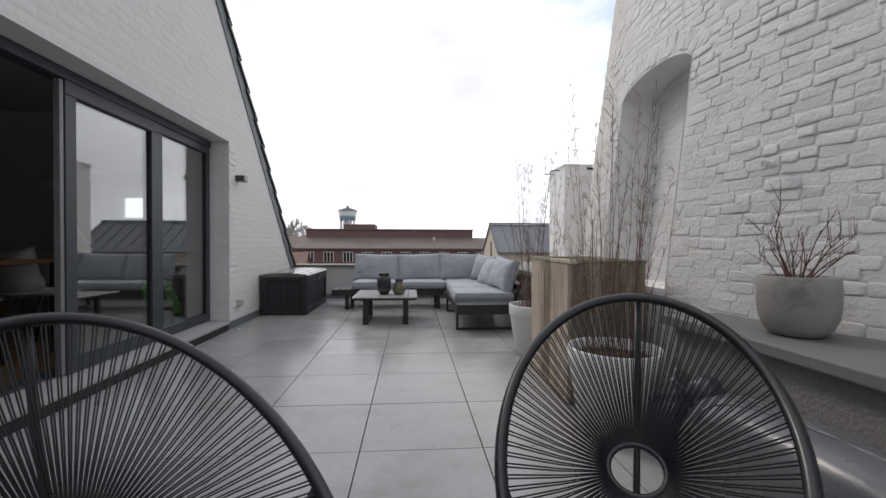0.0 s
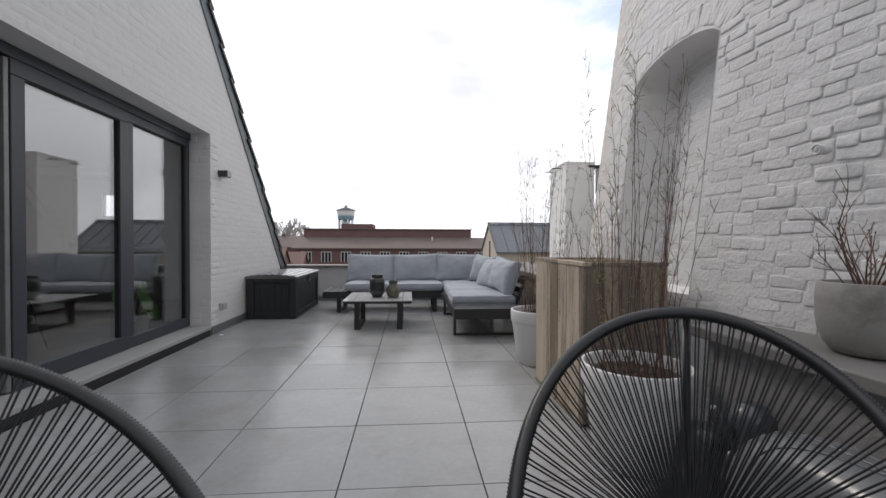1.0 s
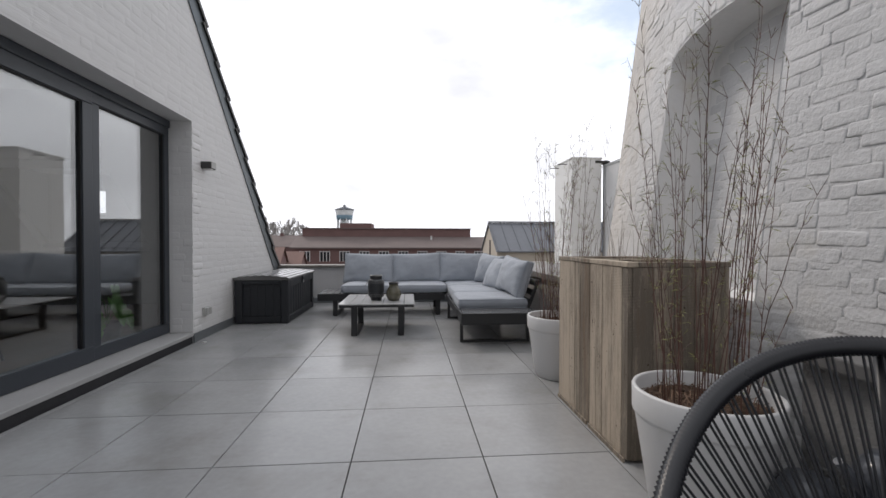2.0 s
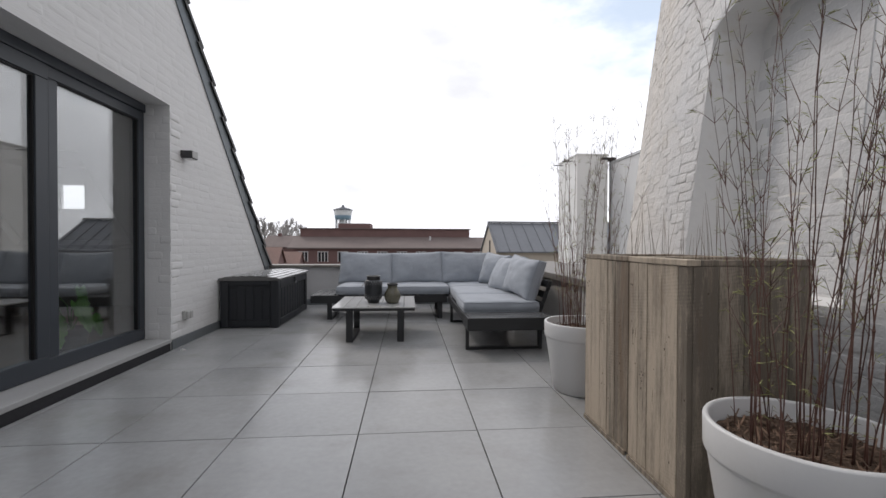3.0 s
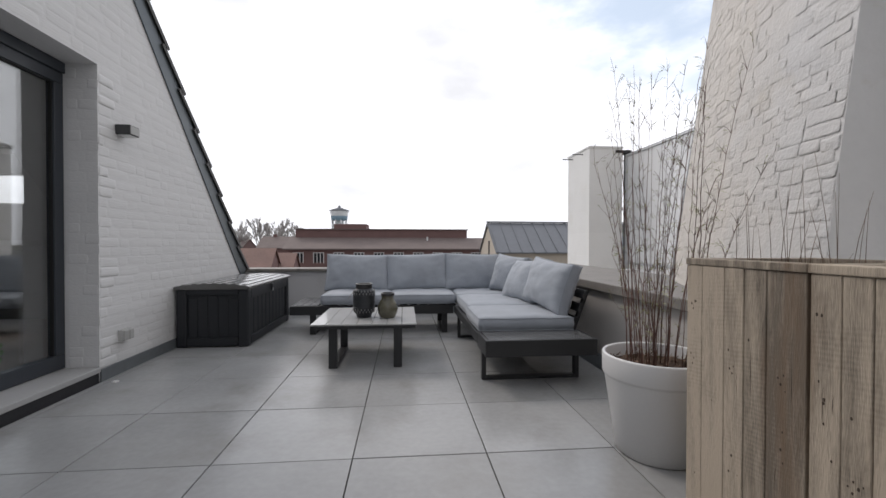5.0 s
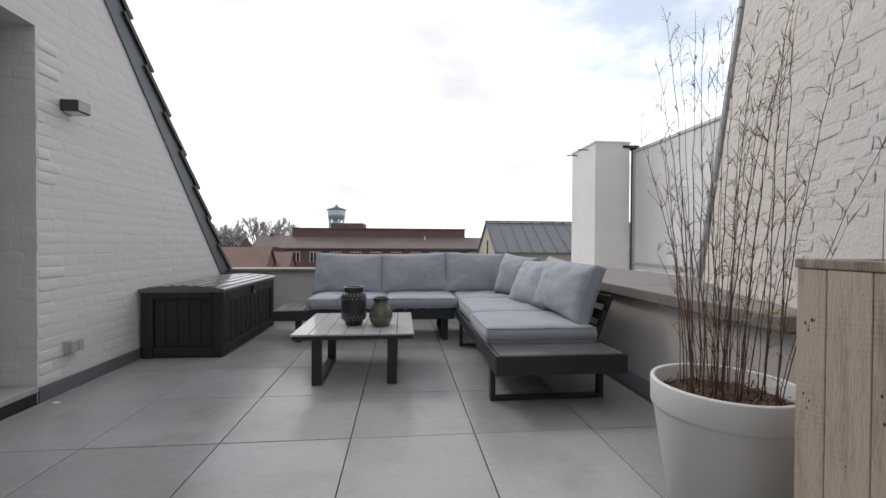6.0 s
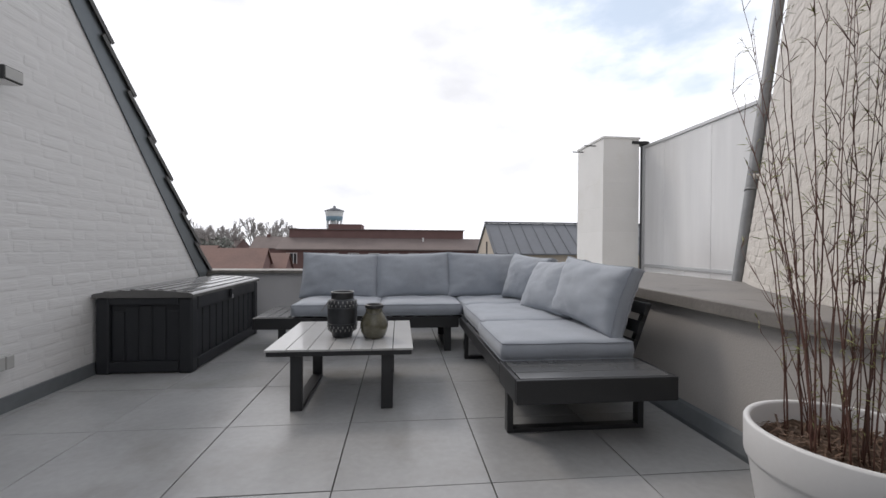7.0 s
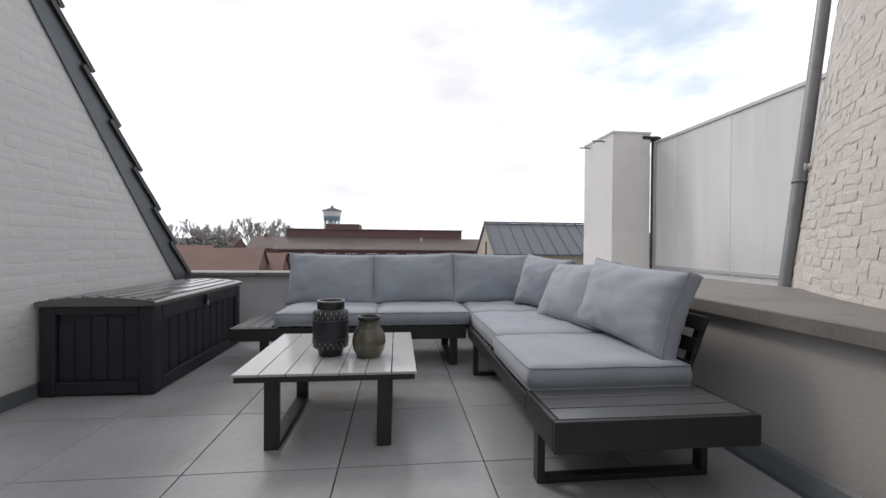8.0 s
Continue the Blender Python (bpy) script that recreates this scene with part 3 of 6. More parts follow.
def verge_tile():
    """One interlocking roof tile: raised at its lower end, rolled at its outer side."""
    bm = bmesh.new()
    length, wide, n = 0.47, 0.31, 10
    rows = []
    for s, h in ((0.0, 0.128), (0.0, 0.166), (length, 0.108), (length, 0.070)):
        row = []
        for i in range(n + 1):
            u = i / n
            roll = 0.028 * max(0.0, math.sin(min(1, (1 - u) / 0.30) * math.pi)) * (1 if u > 0.68 else 0) + 0.010 * math.sin(u * math.pi * 2) ** 2
            row.append(bm.verts.new(Vector((-wide * (1 - u) + 0.03, 0, 0)) - down * s + lift * (h + roll)))
        rows.append(row)
    for a, b in zip(rows, rows[1:] + rows[:1]):
        for i in range(n):
            bm.faces.new((a[i], a[i + 1], b[i + 1], b[i]))
    bm.faces.new([r[0] for r in rows])
    bm.faces.new([r[-1] for r in reversed(rows)])
    return bm


tile_data = data("roof_tile", verge_tile(), ROOF)
rng = random.Random(5)
for k in range(int(run / TILE_STEP)):
    for c in range(16):
        if SKY_X[0] - 0.02 < WALL_X - 0.29 * c + 0.03 and WALL_X - 0.29 * (c + 1) < SKY_X[1] + 0.02 and SKY_S[0] - 0.45 < k * TILE_STEP - 0.21 < SKY_S[1]:
            continue
        ob = new("roof_tile", tile_data)
        ob.parent = roof
        ob.matrix_world = Matrix.Translation(roof_point(k * TILE_STEP - 0.21 + rng.uniform(-0.006, 0.006), rng.uniform(-0.003, 0.003), WALL_X + 0.004 - 0.29 * c))

# ---------------------------------------------------------------- sliding door
FX = WALL_X - 0.20      # face of the frame
door = structure("door_1", boxed(FX - 0.12, FX, DOOR_Y[0], DOOR_Y[1], DOOR_Z[1] - 0.075, DOOR_Z[1] - 0.003, bevel=0.004), FRAME, "wide anthracite sliding door, one leaf slid open")


def sash(y0, y1, x, w, name):
    leaf = part(name, boxed(x - 0.06, x, y0, y1, 0.105, 0.105 + w + 0.02, bevel=0.004), FRAME, door)
    part("rail", boxed(x - 0.06, x, y0, y1, 2.088 - w, 2.088, bevel=0.004), FRAME, leaf)
    part("stile", boxed(x - 0.06, x, y0, y0 + w, 0.126 + w, 2.087 - w, bevel=0.004), FRAME, leaf)
    part("stile", boxed(x - 0.06, x, y1 - w, y1, 0.126 + w, 2.087 - w, bevel=0.004), FRAME, leaf)
    g = 0.008
    part("gasket", boxed(x - 0.035, x - 0.012, y0 + w - 0.001, y0 + w + g, 0.126 + w, 2.087 - w), GASKET, leaf)
    part("gasket", boxed(x - 0.035, x - 0.012, y1 - w - g, y1 - w + 0.001, 0.126 + w, 2.087 - w), GASKET, leaf)
    part("gasket", boxed(x - 0.035, x - 0.012, y0 + w + g, y1 - w - g, 2.087 - w - g, 2.087 - w), GASKET, leaf)
    for back in (0.0, 0.018):
        pane = part("pane", boxed(x - 0.030 - back, x - 0.025 - back, y0 + w - 0.004, y1 - w + 0.004, 0.12 + w, 2.09 - w), PANE, leaf)
        pane.visible_shadow = False
    return leaf


sash(6.46, 7.455, FX - 0.012, 0.075, "fixed_leaf")
sash(5.42, 6.455, FX - 0.005, 0.095, "sliding_leaf")
part("edge_strip", boxed(FX - 0.055, FX - 0.012, 5.383, 5.416, 0.11, 2.08, bevel=0.004), PIPE, door, "bare aluminium lock edge")
part("frame_post", boxed(FX - 0.12, FX, DOOR_Y[0], DOOR_Y[0] + 0.07, 0.105, 2.088, bevel=0.004), FRAME, door)
part("threshold", boxed(FX - 0.20, FX - 0.07, DOOR_Y[0], DOOR_Y[1], 0.101, 0.118), FRAME, door)

# ---------------------------------------------------------------- the dim room behind the door
IX = WALL_X - 0.32
structure("floor_inside", boxed(-6.6, IX - 0.002, 1.0, 9.6, 0.02, 0.10), INNER_FLOOR, "brown wooden floor of the room inside")
structure("wall_inside_west", prism([(1.0, 0.0), (9.6, 0.0), (9.6, 0.95), (7.6, 3.1), (1.0, 3.1)], "x", -6.75, -6.6), INNER_WALL, "pale interior wall")
structure("wall_inside_south", boxed(-6.6, IX - 0.002, 0.9, 1.0, 0.0, 3.2), INNER_WALL, "pale interior wall")
structure("ceiling", boxed(-6.6, IX - 0.002, 1.0, 8.02, 2.6, 2.72), INNER_WALL, "plain interior ceiling")
structure("wall_inside_north", boxed(-6.6, IX - 0.002, 9.50, 9.60, 0.0, 0.86), INNER_WALL, "low interior wall below the sloping ceiling")

# ---------------------------------------------------------------- corner sofa
def cushion(w, d, t, puff, seed, soft=0.03, pinch=0.0):
    """A stuffed cushion lying flat, centred: a boxed border with domed faces and slightly uneven cloth."""
    bm = bmesh.new()
    n = 26 if pinch else 16
    us = [-1 + 2 * i / n for i in range(n + 1)]

    def at(u, v, side):
        k = 1 - soft * (u * u * v * v)
        x, y = w / 2 * u * k * (1 - pinch * (1 - v * v)), d / 2 * v * k * (1 - 1.4 * pinch * (1 - u * u))
        dome = (1 - abs(u) ** 3.5) * (1 - abs(v) ** 3.5)
        if pinch:
            dome = ((1 - u * u) * (1 - v * v)) ** 0.62 + 0.10 * noise.noise(Vector((u * 1.3 + seed, v * 1.3, seed))) * (1 - u * u) * (1 - v * v)
        wave = noise.noise(Vector((x * 6 + seed * 7.3, y * 6, side * 3.0))) * 0.010 + noise.noise(Vector((x * 22, y * 22 + seed * 3.1, side))) * 0.0030
        if pinch:
            corner = abs(u * v) ** 1.5
            wave *= 1.6
            wave += 0.0045 * max(abs(u), abs(v)) ** 4 * math.sin(30 * (u if abs(v) > abs(u) else v) + 6 * noise.noise(Vector((u * 3, v * 3, seed))))
            wave += 0.014 * corner * math.sin(9 * (u - v * 1.3) + seed) * (1 - corner)
        edge = max(abs(u), abs(v))
        drop = 0.010 * max(0.0, (edge - 0.88) / 0.12) ** 2
        return Vector((x, y, side * (t / 2 + puff * dome - drop) + wave * (1 - 0.6 * edge ** 6)))

    grids = []
    for side in (1, -1):
        g = [[bm.verts.new(at(u, v, side)) for v in us] for u in us]
        for i in range(n):
            for j in range(n):
                f = bm.faces.new((g[i][j], g[i + 1][j], g[i + 1][j + 1], g[i][j + 1]))
                f.smooth = True
        grids.append(g)
    rim = [(i, 0) for i in range(n)] + [(n, j) for j in range(n)] + [(i, n) for i in range(n, 0, -1)] + [(0, j) for j in range(n, 0, -1)]
    mid = []
    for i, j in rim:
        a, b = grids[0][i][j].co, grids[1][i][j].co
        m = (a + b) / 2
        mid.append(bm.verts.new(m + Vector((m.x, m.y, 0)).normalized() * 0.008))
    for k in range(len(rim)):
        k2 = (k + 1) % len(rim)
        a, b = grids[0][rim[k][0]][rim[k][1]], grids[0][rim[k2][0]][rim[k2][1]]
        c, e = grids[1][rim[k][0]][rim[k][1]], grids[1][rim[k2][0]][rim[k2][1]]
        bm.faces.new((a, b, mid[k2], mid[k])).smooth = True
        bm.faces.new((mid[k], mid[k2], e, c)).smooth = True
    seams = [[grids[s][i][j].co.copy() for i, j in rim] for s in (0, 1)]
    return bm, seams


def place_cushion(name, w, d, t, puff, m, seed, label, pinch=0.0):
    bm, seams = cushion(w, d, t, puff, seed, 0.012 if not pinch else -0.005, pinch)
    ob = part(name, bm, FABRIC)
    ob.matrix_world = m
    tagged(ob, label, "cushion", "grey sofa cushions")
    for s in seams:
        part("piping", tube(bmesh.new(), s, 0.0032, 5, closed=True), PIPING, ob)
    return ob


def frame_leg(bm, x0, x1, y, z1, w=0.05, t=0.03):
    """A U of flat bar standing across x."""
    box(bm, x0, x0 + t, y - w / 2, y + w / 2, 0.0, z1, 0.003)
    box(bm, x1 - t, x1, y - w / 2, y + w / 2, 0.0, z1, 0.003)
    box(bm, x0 + t, x1 - t, y - w / 2, y + w / 2, 0.0, 0.022, 0.003)
    return bm


SEAT_Z = 0.300
# the run along the side parapet, ending in a slatted table
run_side = thing("sofa", pose(0, 0, 0), "dark aluminium platform sofa run with slatted end table", "sofa", "corner sofa")
X0, X1, Y0, Y1 = 0.775, 1.475, 7.085, 8.80
for k in range(3):
    w = 0.092
    part("slat", boxed(X0 + 0.004, X1 + 0.012, Y0 + 0.004 + k * 0.099, Y0 + 0.004 + k * 0.099 + w, SEAT_Z - 0.004, SEAT_Z + 0.020, bevel=0.003), SLAT_TOP, run_side)
for k in range(14):
    part("slat", boxed(X0 + 0.03, X1 - 0.03, Y0 + 0.31 + k * 0.101, Y0 + 0.31 + k * 0.101 + 0.075, SEAT_Z - 0.025, SEAT_Z, bevel=0.002), METAL_DARK, run_side)
part("end_rail", boxed(X0 - 0.02, X1 + 0.034, Y0 - 0.02, Y0, SEAT_Z - 0.090, SEAT_Z + 0.019, bevel=0.004), METAL_DARK, run_side)
part("side_rail", boxed(X0 - 0.02, X0, Y0 + 0.001, Y0 + 0.299, SEAT_Z - 0.090, SEAT_Z + 0.019, bevel=0.004), METAL_DARK, run_side)
part("side_rail", boxed(X0 - 0.02, X0, Y0 + 0.30, Y1, SEAT_Z - 0.072, SEAT_Z + 0.002, bevel=0.004), METAL_DARK, run_side)
part("side_rail", boxed(X1 + 0.016, X1 + 0.034, Y0 + 0.001, Y0 + 0.299, SEAT_Z - 0.090, SEAT_Z + 0.019, bevel=0.004), METAL_DARK, run_side)
part("side_rail", boxed(X1 - 0.01, X1 + 0.01, Y0 + 0.325, 9.55, SEAT_Z - 0.072, SEAT_Z - 0.004, bevel=0.004), METAL_DARK, run_side)
for y in (7.29, 8.62):
    part("leg_frame", frame_leg(bmesh.new(), X0 - 0.008, X1 - 0.01, y, SEAT_Z - 0.07), METAL_DARK, run_side)


def back_rack(parent, length, count, along):
    """Three leaning rails on short posts. along: pose whose x runs with the sofa and y points backwards."""
    lean = radians(20)
    for k in range(3):
        z = 0.37 + k * 0.098
        y = 0.03 + (z - 0.3) * math.tan(lean)
        ob = part("back_rail", boxed(0, length, -0.012, 0.012, -0.033, 0.033, bevel=0.004), METAL_DARK, parent)
        ob.matrix_world = along @ Matrix.Translation((0, y, z)) @ pose(0, 0, 0, -20)
    for k in range(count):
        x = 0.06 + k * (length - 0.12) / (count - 1)
        ob = part("back_post", boxed(x - 0.02, x + 0.02, 0.0, 0.025, 0.0, 0.37, bevel=0.003), METAL_DARK, parent)
        ob.matrix_world = along @ Matrix.Translation((0, 0.03, SEAT_Z - 0.05)) @ pose(0, 0, 0, -20)


back_rack(run_side, 2.065, 4, Matrix.Translation((X1 - 0.02, 9.50, 0)) @ pose(0, 0, 0, 0, 0, -90))

# the run along the back parapet
run_back = thing("sofa", pose(0, 0, 0), "dark aluminium platform sofa run below the back parapet", "sofa", "corner sofa")
XL = -0.925
for k in range(3):
    part("slat", boxed(XL + 0.004 + k * 0.086, XL + 0.083 + k * 0.086, 8.86, 9.50, SEAT_Z - 0.018, SEAT_Z + 0.006, bevel=0.003), SLAT_TOP, run_back)
for k in range(20):
    part("slat", boxed(-0.655 + k * 0.105, -0.577 + k * 0.105, 8.89, 9.50, SEAT_Z - 0.025, SEAT_Z, bevel=0.002), METAL_DARK, run_back)
part("front_rail", boxed(XL, 0.75, 8.835, 8.855, SEAT_Z - 0.092, SEAT_Z + 0.002, bevel=0.004), METAL_DARK, run_back)
part("end_rail", boxed(XL - 0.02, XL, 8.835, 9.52, SEAT_Z - 0.092, SEAT_Z + 0.002, bevel=0.004), METAL_DARK, run_back)
part("back_beam", boxed(XL, 1.46, 9.505, 9.525, SEAT_Z - 0.072, SEAT_Z - 0.004, bevel=0.004), METAL_DARK, run_back)
for x in (-0.72, 0.66):
    bm = boxed(x - 0.03, x + 0.03, 8.87, 8.90, 0.0, SEAT_Z - 0.07, bevel=0.003)
    box(bm, x - 0.03, x + 0.03, 9.45, 9.48, 0.0, SEAT_Z - 0.07, 0.003)
    box(bm, x - 0.03, x + 0.03, 8.90, 9.45, 0.0, 0.022, 0.003)
    part("leg_frame", bm, METAL_DARK, run_back)
back_rack(run_back, 2.12, 4, Matrix.Translation((-0.66, 9.50, 0)))

# seat cushions
T = 0.105
for x0, x1, y0, y1, seed in ((0.765, 1.475, 7.375, 8.01, 1), (0.785, 1.465, 8.015, 8.815, 2), (-0.635, 0.08, 8.82, 9.52, 3), (0.085, 0.775, 8.825, 9.52, 4), (0.79, 1.46, 8.83, 9.50, 5)):
    place_cushion("seat_cushion", x1 - x0, y1 - y0, T, 0.012, pose((x0 + x1) / 2, (y0 + y1) / 2, SEAT_Z + 0.010 + T / 2), seed, "grey-blue woven seat cushion with piped edges")
# back cushions, leaning
for k, (x, z, tilt) in enumerate(((-0.315, 0.607, 1.0), (0.385, 0.612, -1.6), (1.075, 0.615, 1.2))):
    place_cushion("back_cushion", 0.725, 0.435, 0.075, 0.070, pose(x, 9.40 - 0.01 * k, z, 72, tilt, (-1.5, 1.0, 2.0)[k]), 11 + k, "plump grey-blue back cushion leaning on the sofa rails", 0.03)
for k, (y, z, turn, tilt, x, w) in enumerate(((7.80, 0.615, -86, 3.0, 1.435, 0.75), (8.37, 0.592, -80, -3.0, 1.405, 0.66), (8.97, 0.612, -60, 5.0, 1.40, 0.46))):
    place_cushion("back_cushion", w, (0.40, 0.42, 0.42)[k], 0.088, 0.082, pose(x, y, z, 0, 0, turn) @ pose(0, 0, 0, (73, 64, 72)[k], tilt, 0), 21 + k, "plump grey-blue back cushion leaning on the sofa rails", 0.055)

# ---------------------------------------------------------------- coffee table
table = thing("coffee_table", pose(-0.076, 8.03, 0), "low anthracite coffee table with seven grey slats, sky sheen painted in", "table")
for k in range(7):
    w = 0.80 / 7
    part("slat", boxed(-0.40 + k * w + 0.002, -0.40 + (k + 1) * w - 0.002, -0.425, 0.425, 0.328, 0.340, bevel=0.002), TABLE_SLAT, table)
for y in (-0.405, 0.405):
    part("cross_rail", boxed(-0.39, 0.39, y - 0.015, y + 0.015, 0.302, 0.327, bevel=0.003), METAL_DARK, table)
for x in (-0.235, 0.255):
    bm = boxed(x - 0.032, x + 0.032, -0.405, -0.375, 0.0, 0.3275, bevel=0.003)
    box(bm, x - 0.032, x + 0.032, 0.20, 0.23, 0.0, 0.3275, 0.003)
    box(bm, x - 0.032, x + 0.032, -0.375, 0.20, 0.0, 0.022, 0.003)
    part("leg_frame", bm, METAL_DARK, table)

# ---------------------------------------------------------------- lanterns on the table
def lantern():
    t = thing("lantern", pose(-0.105, 7.93, 0.341), "dark pierced-metal candle lantern with a wire handle", "lantern")
    part("body", lathe([(0.0, 0.0), (0.058, 0.0), (0.062, 0.010), (0.064, 0.026), (0.080, 0.040), (0.088, 0.060), (0.090, 0.12), (0.090, 0.19), (0.086, 0.215), (0.072, 0.232), (0.064, 0.238)], 40), IRON, t)
    part("rim", lathe([(0.062, 0.230), (0.068, 0.236), (0.068, 0.262), (0.071, 0.270), (0.066, 0.275), (0.060, 0.268), (0.060, 0.236)], 40), RIM_METAL, t, "dull pewter rim")
    for ring, (z, r, tall, n) in enumerate(((0.050, 0.084, 0.009, 20), (0.068, 0.088, 0.006, 20), (0.196, 0.089, 0.006, 20), (0.216, 0.084, 0.009, 20))):
        for k in range(n):
            a = (k + 0.5 * (ring % 2)) * math.tau / n
            part("stud", tube(bmesh.new(), [(r * math.cos(a), r * math.sin(a), z - tall), ((r + 0.0018) * math.cos(a), (r + 0.0018) * math.sin(a), z), (r * math.cos(a), r * math.sin(a), z + tall)], 0.0030, 5), STUD, t)
    part("lip", tube(bmesh.new(), [(0.066 * math.cos(a), 0.066 * math.sin(a), 0.275) for a in [i * math.tau / 40 for i in range(40)]], 0.0035, 6, closed=True), STUD, t, "bright worn lip")
    for z in (0.084, 0.180):
        part("band", lathe([(0.0895, z - 0.004), (0.0935, z - 0.002), (0.0935, z + 0.002), (0.0895, z + 0.004)], 40), IRON, t)
    part("handle", tube(bmesh.new(), [(-0.070 - 0.060 * math.sin(u * math.pi), 0.050 * (2 * u - 1), 0.235 - 0.085 * math.sin(u * math.pi)) for u in [i / 16 for i in range(17)]], 0.0021, 5), STUD, t)
    part("candle", lathe([(0.0, 0.004), (0.034, 0.004), (0.034, 0.10), (0.0, 0.10)], 20), WHITE_PLASTIC, t, "pale candle")


def jar():
    t = thing("glass_jar", pose(0.092, 7.885, 0.341), "squat olive crackle-glass jar with a metal rim", "jar")
    part("body", lathe([(0.0, 0.0), (0.056, 0.0), (0.066, 0.008), (0.080, 0.040), (0.085, 0.075), (0.081, 0.105), (0.066, 0.135), (0.054, 0.152), (0.050, 0.165), (0.050, 0.182)], 40), OLIVE_GLASS, t)
    part("rim", lathe([(0.050, 0.180), (0.056, 0.184), (0.057, 0.198), (0.052, 0.204), (0.046, 0.198), (0.046, 0.184)], 40), RIM_METAL, t, "pewter rim")
    part("handle", tube(bmesh.new(), [(0.048 * math.cos(a), -0.048 - 0.02 * math.sin((a - math.pi) * 1.0), 0.185 + 0.035 * math.sin(a)) for a in [math.pi + math.pi * i / 14 for i in range(15)]], 0.0015, 5), IRON, t)


lantern()
jar()

# ---------------------------------------------------------------- deck box by the white wall
def deck_box():
    t = thing("deck_box", pose(-1.512, 9.07, 0), "black resin garden storage box with an arched lid, closed", "storage box")
    hw, hl = 0.315, 0.685
    body = part("body", boxed(-hw + 0.03, hw - 0.03, -hl + 0.03, hl - 0.03, 0.02, 0.525), BOX_PLASTIC, t)
    for sx in (-1, 1):
        for sy in (-1, 1):
            cx, cy = sx * (hw - 0.045), sy * (hl - 0.045)
            part("corner_post", boxed(cx - 0.045, cx + 0.045, cy - 0.045, cy + 0.045, 0.0, 0.529, bevel=0.014), BOX_PLASTIC, t)
    for sy in (-1, 1):
        part("base_rail", boxed(-hw + 0.09, hw - 0.09, sy * (hl - 0.022) - 0.022, sy * (hl - 0.022) + 0.022, 0.012, 0.085, bevel=0.006), BOX_PLASTIC, t)
        part("top_rail", boxed(-hw + 0.09, hw - 0.09, sy * (hl - 0.022) - 0.022, sy * (hl - 0.022) + 0.022, 0.480, 0.529, bevel=0.006), BOX_PLASTIC, t)
        for k in range(5):
            w = (2 * hw - 0.18) / 5
            x = -hw + 0.09 + k * w
            part("panel", boxed(x + 0.006, x + w - 0.006, sy * (hl - 0.030) - 0.008, sy * (hl - 0.030) + 0.008, 0.085, 0.415 + 0.058 * math.sin(math.pi * (k + 0.5) / 5), bevel=0.005), BOX_PLASTIC, t)
    for sx in (-1, 1):
        part("base_rail", boxed(sx * (hw - 0.022) - 0.022, sx * (hw - 0.022) + 0.022, -hl + 0.09, hl - 0.09, 0.012, 0.085, bevel=0.006), BOX_PLASTIC, t)
        part("top_rail", boxed(sx * (hw - 0.022) - 0.022, sx * (hw - 0.022) + 0.022, -hl + 0.09, hl - 0.09, 0.435, 0.529, bevel=0.006), BOX_PLASTIC, t)
        for k in range(10):
            w = (2 * hl - 0.18) / 10
            y = -hl + 0.09 + k * w
            part("panel", boxed(sx * (hw - 0.030) - 0.008, sx * (hw - 0.030) + 0.008, y + 0.006, y + w - 0.006, 0.085, 0.435, bevel=0.005), BOX_PLASTIC, t)
    # arched lid
    bm = bmesh.new()
    n = 14
    prof = [(-hw - 0.012, 0.530), (-hw - 0.014, 0.552)] + [(-hw + 2 * hw * i / n, 0.560 + 0.024 * math.sin(math.pi * i / n) ** 0.8) for i in range(n + 1)] + [(hw + 0.014, 0.552), (hw + 0.012, 0.530)]
    prism(prof, "y", -hl - 0.012, hl + 0.012, bm)
    lid = part("lid", bm, BOX_LID, t, "dark grey arched resin lid, gleam painted into its colour")
    for k in range(7):
        x = -hw + 0.05 + k * (2 * hw - 0.1) / 6
        z = 0.560 + 0.024 * math.sin(math.pi * (x + hw) / (2 * hw)) ** 0.8
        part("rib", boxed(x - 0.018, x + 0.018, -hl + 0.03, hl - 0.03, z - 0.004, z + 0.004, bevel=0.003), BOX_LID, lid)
    latch = part("latch", boxed(hw + 0.008, hw + 0.026, -0.045, 0.005, 0.455, 0.525, bevel=0.006), BOX_PLASTIC, t)
    part("hasp", tube(bmesh.new(), [(hw + 0.027, -0.034 + 0.008 * math.cos(a), 0.462 + 0.016 * math.sin(a)) for a in [i * math.tau / 12 for i in range(12)]], 0.003, 5, closed=True), ALU, latch, "bright metal hasp")


deck_box()

# ---------------------------------------------------------------- wall lamp and socket
lamp = thing("wall_lamp", pose(WALL_X, 7.682, 1.755), "small graphite box-shaped outdoor wall lamp, unlit", "lamp")
part("housing", boxed(0.002, 0.105, -0.055, 0.055, -0.018, 0.052, bevel=0.004), LAMP_METAL, lamp)
# Light on the lamp's outer face is painted as paler grey.
part("face", boxed(0.1055, 0.109, -0.050, 0.050, -0.012, 0.046, bevel=0.001), GREY_PLASTIC, lamp, "front plate, painted paler as its lit side")
part("lens", boxed(0.02, 0.095, -0.045, 0.045, -0.024, -0.0185, bevel=0.001), WHITE_PLASTIC, lamp, "white diffuser under the lamp")
socket = thing("power_socket", pose(WALL_X, 7.695, 0.275), "pale grey weatherproof outdoor power socket", "socket")
part("back_plate", boxed(0.001, 0.035, -0.055, 0.055, -0.042, 0.042, bevel=0.006), GREY_PLASTIC, socket)
for y in (-0.026, 0.026):
    part("flap", boxed(0.0355, 0.055, y - 0.024, y + 0.024, -0.036, 0.036, bevel=0.005), GREY_PLASTIC, socket)
